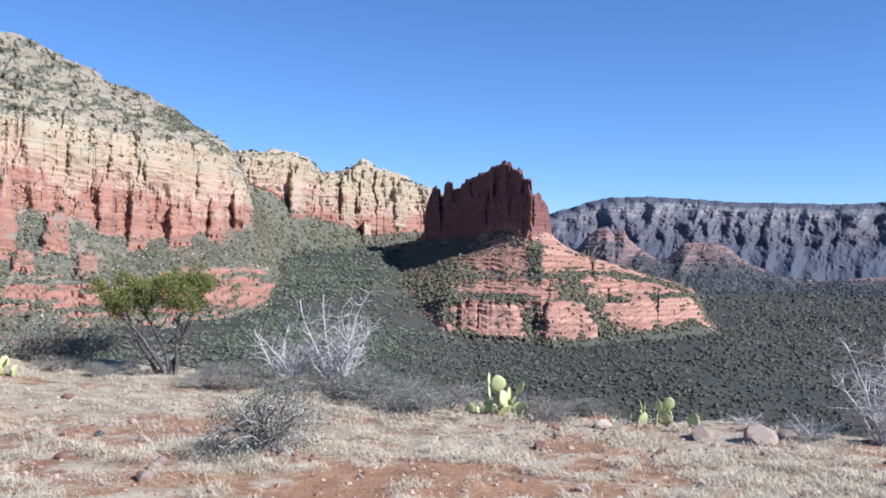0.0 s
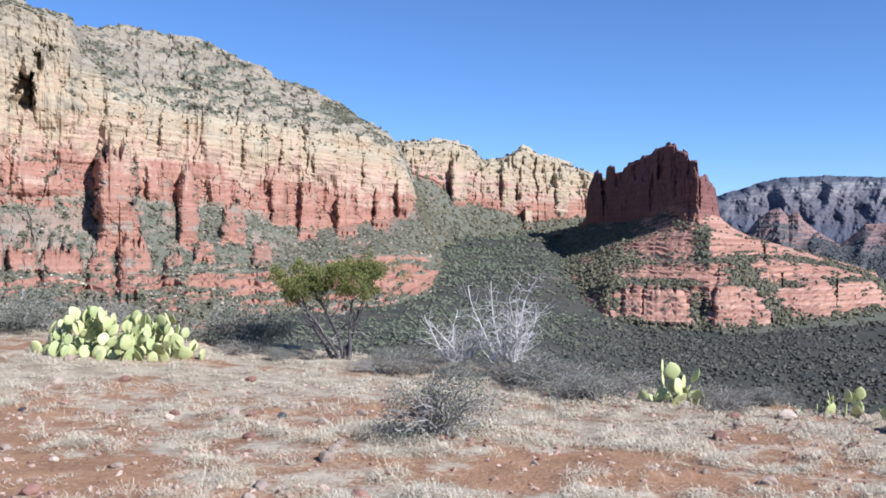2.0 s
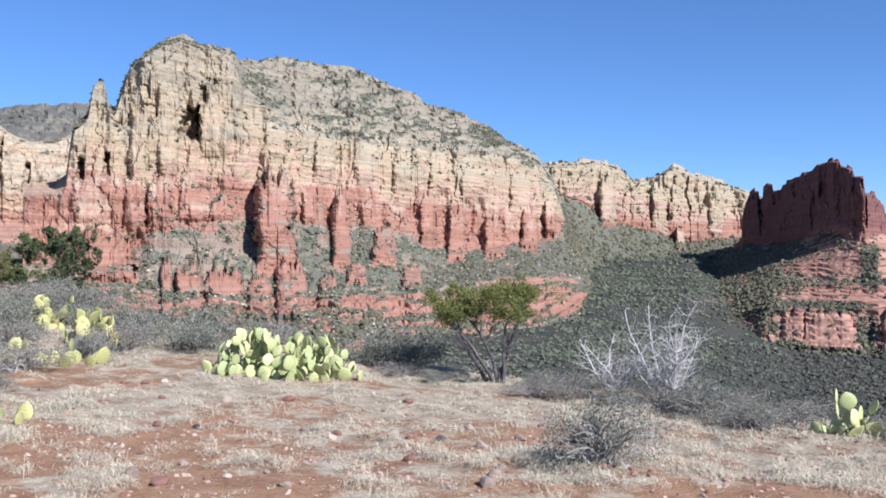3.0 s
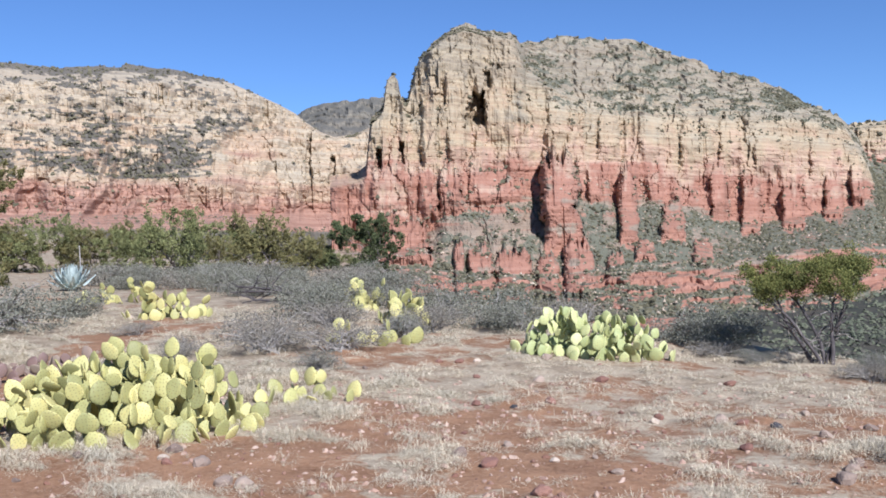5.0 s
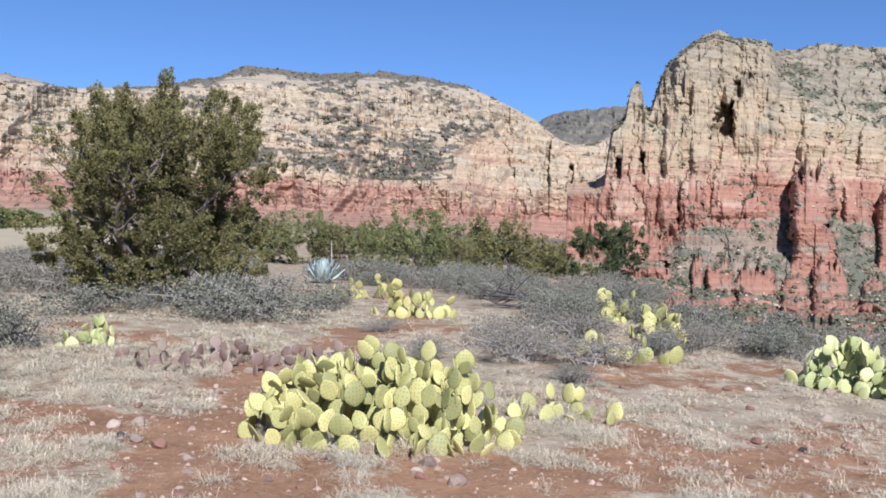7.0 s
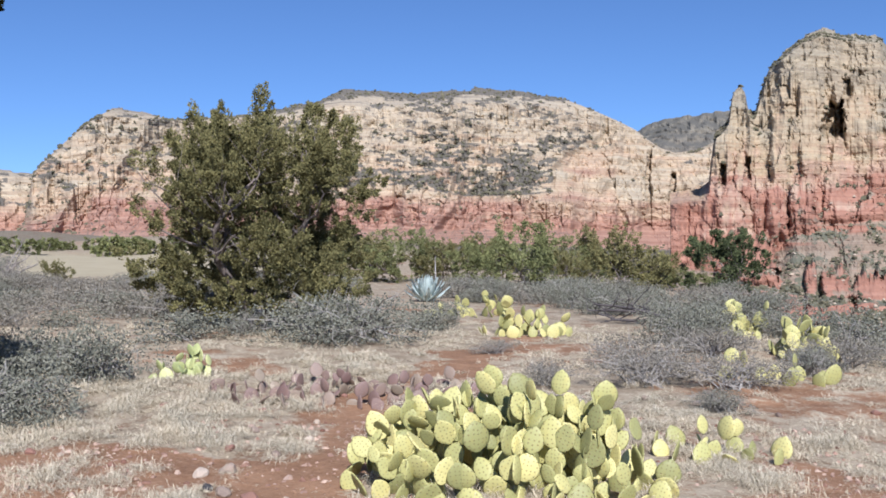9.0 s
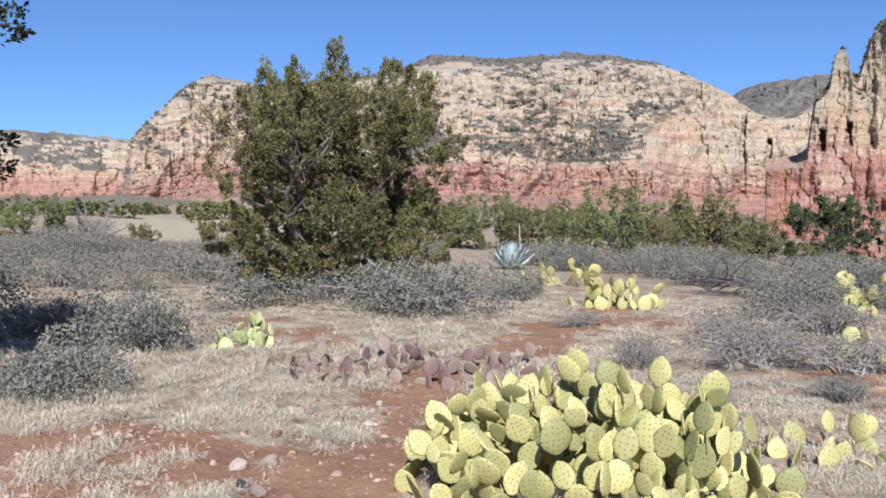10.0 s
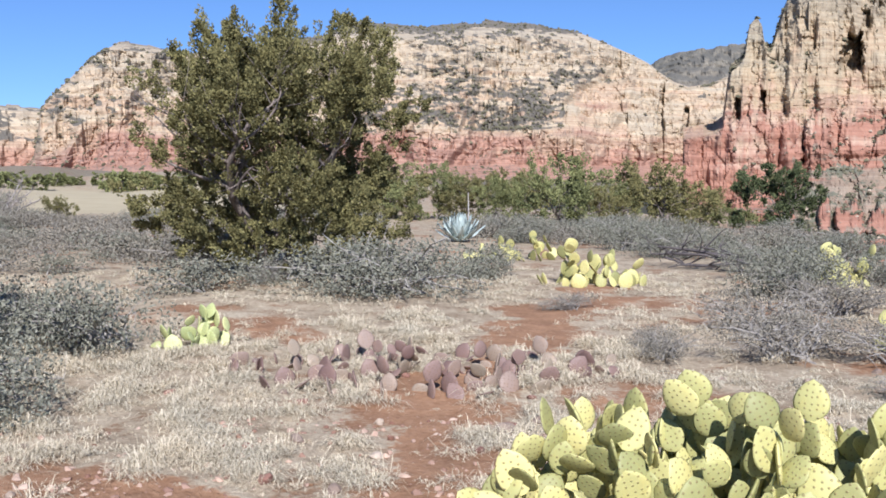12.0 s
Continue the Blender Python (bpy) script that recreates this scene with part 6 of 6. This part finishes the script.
BUSHES = [  # (which, x, y, scale, tall)
    (0, -11.2, 2.35, 0.85, 0.9), (2, -15.6, 1.7, 0.9, 1.0), (0, -14.4, 2.9, 0.8, 0.9), (1, -8.9, 9.3, 0.9, 0.8), (1, -10.6, 9.6, 1.0, 0.9), (1, -10.3, 7.8, 0.7, 0.7),
    (0, -12.3, 12.6, 1.0, 0.9), (2, -14.0, 14.3, 0.8, 0.9), (0, -12.6, 15.3, 0.9, 0.8), (1, -11.2, 11.6, 1.0, 0.9), (1, -9.7, 12.2, 1.0, 0.9), (0, -9.2, 13.4, 0.9, 0.9), (0, -8.3, 12.9, 0.75, 0.8),
    (0, -10.6, 13.8, 1.0, 0.9), (1, -7.9, 13.9, 1.0, 1.0), (0, -16.0, 16.2, 0.9, 0.7), (2, -18.4, 16.6, 0.9, 0.9), (2, -20.6, 17.6, 1.0, 0.9), (0, -16.9, 10.4, 0.9, 0.8),
    (0, -18.6, 9.9, 0.7, 0.7), (0, -5.6, 14.2, 0.8, 0.8), (1, -5.3, 13.2, 0.7, 0.7), (0, -3.0, 13.6, 0.7, 0.7), (1, -2.6, 12.2, 0.8, 0.7), (3, -1.9, 11.7, 0.8, 0.6), (1, -3.0, 12.0, 0.7, 0.6), (3, -0.9, 11.2, 1.0, 0.8), (1, 0.4, 11.6, 0.8, 0.8),
    (1, -1.3, 11.6, 0.7, 0.7), (1, -0.55, 11.3, 0.8, 0.8), (1, 0.05, 11.0, 0.8, 0.7), (1, 0.8, 10.75, 0.7, 0.5), (1, 1.35, 10.6, 0.7, 0.7), (3, -3.1, 12.9, 0.7, 0.6), (3, 1.6, 10.2, 0.6, 0.6), (1, 1.1, 10.0, 0.7, 0.6), (3, -0.25, 10.2, 0.8, 0.7), (1, -0.5, 10.7, 0.7, 0.6),
    (3, -4.7, 13.0, 0.6, 0.6), (0, -6.2, 13.9, 0.9, 0.8), (3, -8.2, 8.2, 0.7, 0.6), (3, -9.2, 10.9, 0.8, 0.8), (1, -13.2, 9.2, 0.6, 0.7), (1, -16.5, 9.2, 0.8, 0.7), (3, -17.2, 7.0, 0.9, 0.8),
    (0, -24.0, 17.0, 1.0, 0.8), (2, -26.0, 18.2, 1.0, 0.8), (0, -22.6, 19.0, 1.0, 0.8), (2, -24.5, 20.5, 1.1, 0.8), (0, -19.2, 19.2, 1.0, 0.8), (2, -16.6, 19.4, 0.9, 0.8)]
KINDS = [S1, S2, S3, S4]
F1 = shrub("shrub", "grey scrub bush in the field before the meadow", 1.7, 0.75, 1300, M_GREYLEAF, 0.06, 6, "field scrub")
F2 = shrub("shrub", "wide grey scrub bush on the rise", 2.5, 0.85, 1800, M_GREYBROWN, 0.064, 6, "field scrub", 14)
place(F1, *polar(70.5, 24), 0, 1.0, 0.8)
place(F2, *polar(76.0, 27), 0, 1.0, 0.8)
for k, x, y, s, h_ in BUSHES:
    copy_to(KINDS[k], x, y, rng.uniform(0, 360), s, h_)
for i in range(105):   # the field of scrub before the meadow
    az, r = rng.uniform(63, 95), 17.5 + 30 * rng.uniform() ** 0.8
    x, y = polar(az, r)
    if math.hypot(x + 18.4, y - 7.7) < 1.6:
        continue
    copy_to((F1, F2)[rng.integers(0, 2)], x, y, rng.uniform(0, 360), rng.uniform(0.7, 1.1), rng.uniform(0.6, 0.8))
for i in range(22):   # brush beside the meadow
    az, r = rng.uniform(80.5, 95), rng.uniform(38, 70)
    copy_to((F1, F2)[rng.integers(0, 2)], *polar(az, r), rng.uniform(0, 360), rng.uniform(0.8, 1.3), rng.uniform(0.7, 1.1))
for i in range(30):   # scrub on the rise below the trees
    az, r = rng.uniform(40, 63), rng.uniform(26, 37)
    x, y = polar(az, r)
    if math.hypot(x + 24.7, y - 15.4) < 2.2 or (55 < az < 61 and r < 30):
        continue
    copy_to((F1, F2)[rng.integers(0, 2)], x, y, rng.uniform(0, 360), rng.uniform(0.8, 1.2), rng.uniform(0.55, 0.8))

# ---------- stones ----------
rng = np.random.default_rng(8)
for x, y, s, k, lab in ((-2.84, 7.04, 0.17, "red", "dark red stone in dry grass"), (-2.98, 8.2, 0.15, "dark", "black stone in dry grass"), (2.95, 8.75, 0.50, "grey", "big rounded grey-brown stone at the rim"),
                        (2.45, 8.85, 0.34, "grey", "pale brown stone at the rim"), (1.60, 9.3, 0.24, "pale", "pale flat stone at the rim"), (-8.3, 3.2, 0.17, "pale", "pale stone on the footpath"),
                        (-4.44, 5.67, 0.17, "grey", "brown stone on bare earth"), (-9.75, 4.75, 0.11, "pale", "pale stone by purple cactus"), (-15.7, 10.9, 0.24, "pale", "white stone below yellow cactus"),
                        (-3.8, 5.9, 0.10, "pale", "small pale stone on bare earth"), (3.3, 9.0, 0.28, "grey", "grey stone at the rim"), (-2.0, 6.35, 0.2, "grey", "grey stone in dry grass"), (-7.75, 3.15, 0.15, "grey", "grey stone on the footpath")):
    stone(x, y, s, k, lab)
for i in range(320):
    az, r = rng.uniform(-28, 88), rng.uniform(4.0, 13)
    x, y = polar(az, r)
    if math.hypot((x + 7.3) / 1.5, (y - 5.5) / 1.5) < 1 or r > curve_of(EDGE, az) - 0.3:
        continue
    k = rng.choice(["red", "grey", "pale", "dark"], p=[0.50, 0.38, 0.09, 0.03])
    stone(x, y, rng.uniform(0.2, 0.5) ** 2 * (0.85 if k in ("red", "grey") else 0.7), k, {"red": "small red stone on the ground", "grey": "small brown stone on the ground", "pale": "small pale stone on the ground", "dark": "small dark stone on the ground"}[k])

# ---------- gravel and dry grass ----------
def scatter(n, r0, r1, a0=-30, a1=96):
    az, r = rng.uniform(a0, a1, n), np.sqrt(rng.uniform(r0 * r0, r1 * r1, n))
    return -r * np.sin(np.radians(az)), r * np.cos(np.radians(az)), az, r


def gravel():
    x, y, az, r = scatter(14000, 2.6, 11)
    ok = (r < curve_of(EDGE, az)) & (rng.uniform(size=len(x)) < 0.35 + 0.65 * smooth(vnoise(x / 0.7, y / 0.7, 7.0), -0.2, 0.5))
    x, y = x[ok], y[ok]
    s = 0.006 + 0.024 * rng.uniform(size=len(x)) ** 3
    P = np.stack([x, y, land(x, y) + s * 0.2], 1)
    j = 1 + 0.3 * rng.standard_normal((len(x), 11, 1)).clip(-1.2, 1.2)
    V = ICO_V[None] * j * s[:, None, None] * np.array([1, 1, 0.6]) * rng.uniform(0.7, 1.3, (len(x), 1, 3)) + P[:, None]
    F = ICO_F[None] + (np.arange(len(x)) * 11)[:, None, None]
    m = foliage_material("gravel", (0.17, 0.09, 0.065), (0.44, 0.33, 0.26), scale=3.0)
    tagged(new("gravel", soup("gravel", V.reshape(-1, 3), F.reshape(-1, 3), m)), "small red and pale gravel on the earth", "gravel", kind="stuff")


def grass():
    """Tussocks of bleached grass, bent over and matted, with thinner litter between."""
    x, y, _a, _r = (np.concatenate(q) for q in zip(scatter(46000, 2.4, 21), scatter(13000, 2.4, 8.0)))
    x, y = np.concatenate([x, rng.uniform(-13.5, -5.5, 30000)]), np.concatenate([y, rng.uniform(1.0, 8.0, 30000)])   # thickest along the footpath
    r, az = np.hypot(x, y), np.degrees(np.arctan2(-x, y))
    mound = smooth(vnoise(x / 0.24, y / 0.24, 2.0) + 0.5 * vnoise(x / 0.11, y / 0.11, 6.0), -0.3, 0.8)
    dens = -0.12 + 1.5 * mound + 0.55 * fbm(x / 1.3, y / 1.3, 1.1, 4, 0.6) - 1.15 * path_cover(x, y)
    dens = np.maximum(dens, 0.025)
    ok = (rng.uniform(0.0, 1.0, len(x)) < dens) & (r < curve_of(EDGE, az) + 0.6) & (np.hypot((x + 7.3) / 1.3, (y - 5.3) / 1.3) > 0.7)
    x, y, r, mound, dens = x[ok], y[ok], np.minimum(r, np.hypot(x + 4.2, y - 1.9))[ok], mound[ok], dens[ok]
    n, blades = len(x), 22
    size = rng.uniform(0.035, 0.085, n) * (0.5 + 1.05 * mound) * (0.6 + 0.4 * smooth(dens, 0.1, 0.6)) * np.where(rng.uniform(size=n) < 0.10, 1.5, 1.0)
    base = np.stack([x, y, land(x, y) - 0.005], 1)
    B = np.repeat(base, blades, 0)
    s = np.repeat(size, blades)
    ang = rng.uniform(0, 2 * math.pi, len(B))
    lean_ = rng.uniform(0.3, 1.8, len(B)) * np.repeat(rng.uniform(0.7, 3.2, n), blades)
    B[:, :2] += rng.normal(0, 0.36, (len(B), 2)) * s[:, None]
    d = np.stack([np.cos(ang) * lean_, np.sin(ang) * lean_, np.full(len(B), 0.9)], 1)
    d /= np.linalg.norm(d, axis=1)[:, None]
    L = s * rng.uniform(0.6, 1.6, len(B))
    wide = (0.0008 + 0.00018 * np.repeat(r, blades).clip(0, 14))[:, None]
    side = np.stack([-np.sin(ang), np.cos(ang), 0 * ang], 1) * wide
    mid = B + d * L[:, None] * 0.6
    tip = mid + (d + np.array([0, 0, -0.8])) * L[:, None] * 0.5 + rng.normal(0, 0.25, (len(B), 3)) * L[:, None] * 0.3
    V = np.stack([B - side, mid + side, mid - side, tip], 1).reshape(-1, 3)
    k = (np.arange(len(B)) * 4)[:, None]
    F = np.concatenate([k + np.array([[0, 1, 2]]), k + np.array([[2, 1, 3]])])
    m = foliage_material("dry grass", (0.33, 0.293, 0.212), (0.65, 0.585, 0.45), scale=2.2)
    tagged(new("dry_grass", soup("dry_grass", V, F, m)), "bleached matted tussocks of dry grass on red earth", "grass", kind="stuff")


gravel()
grass()
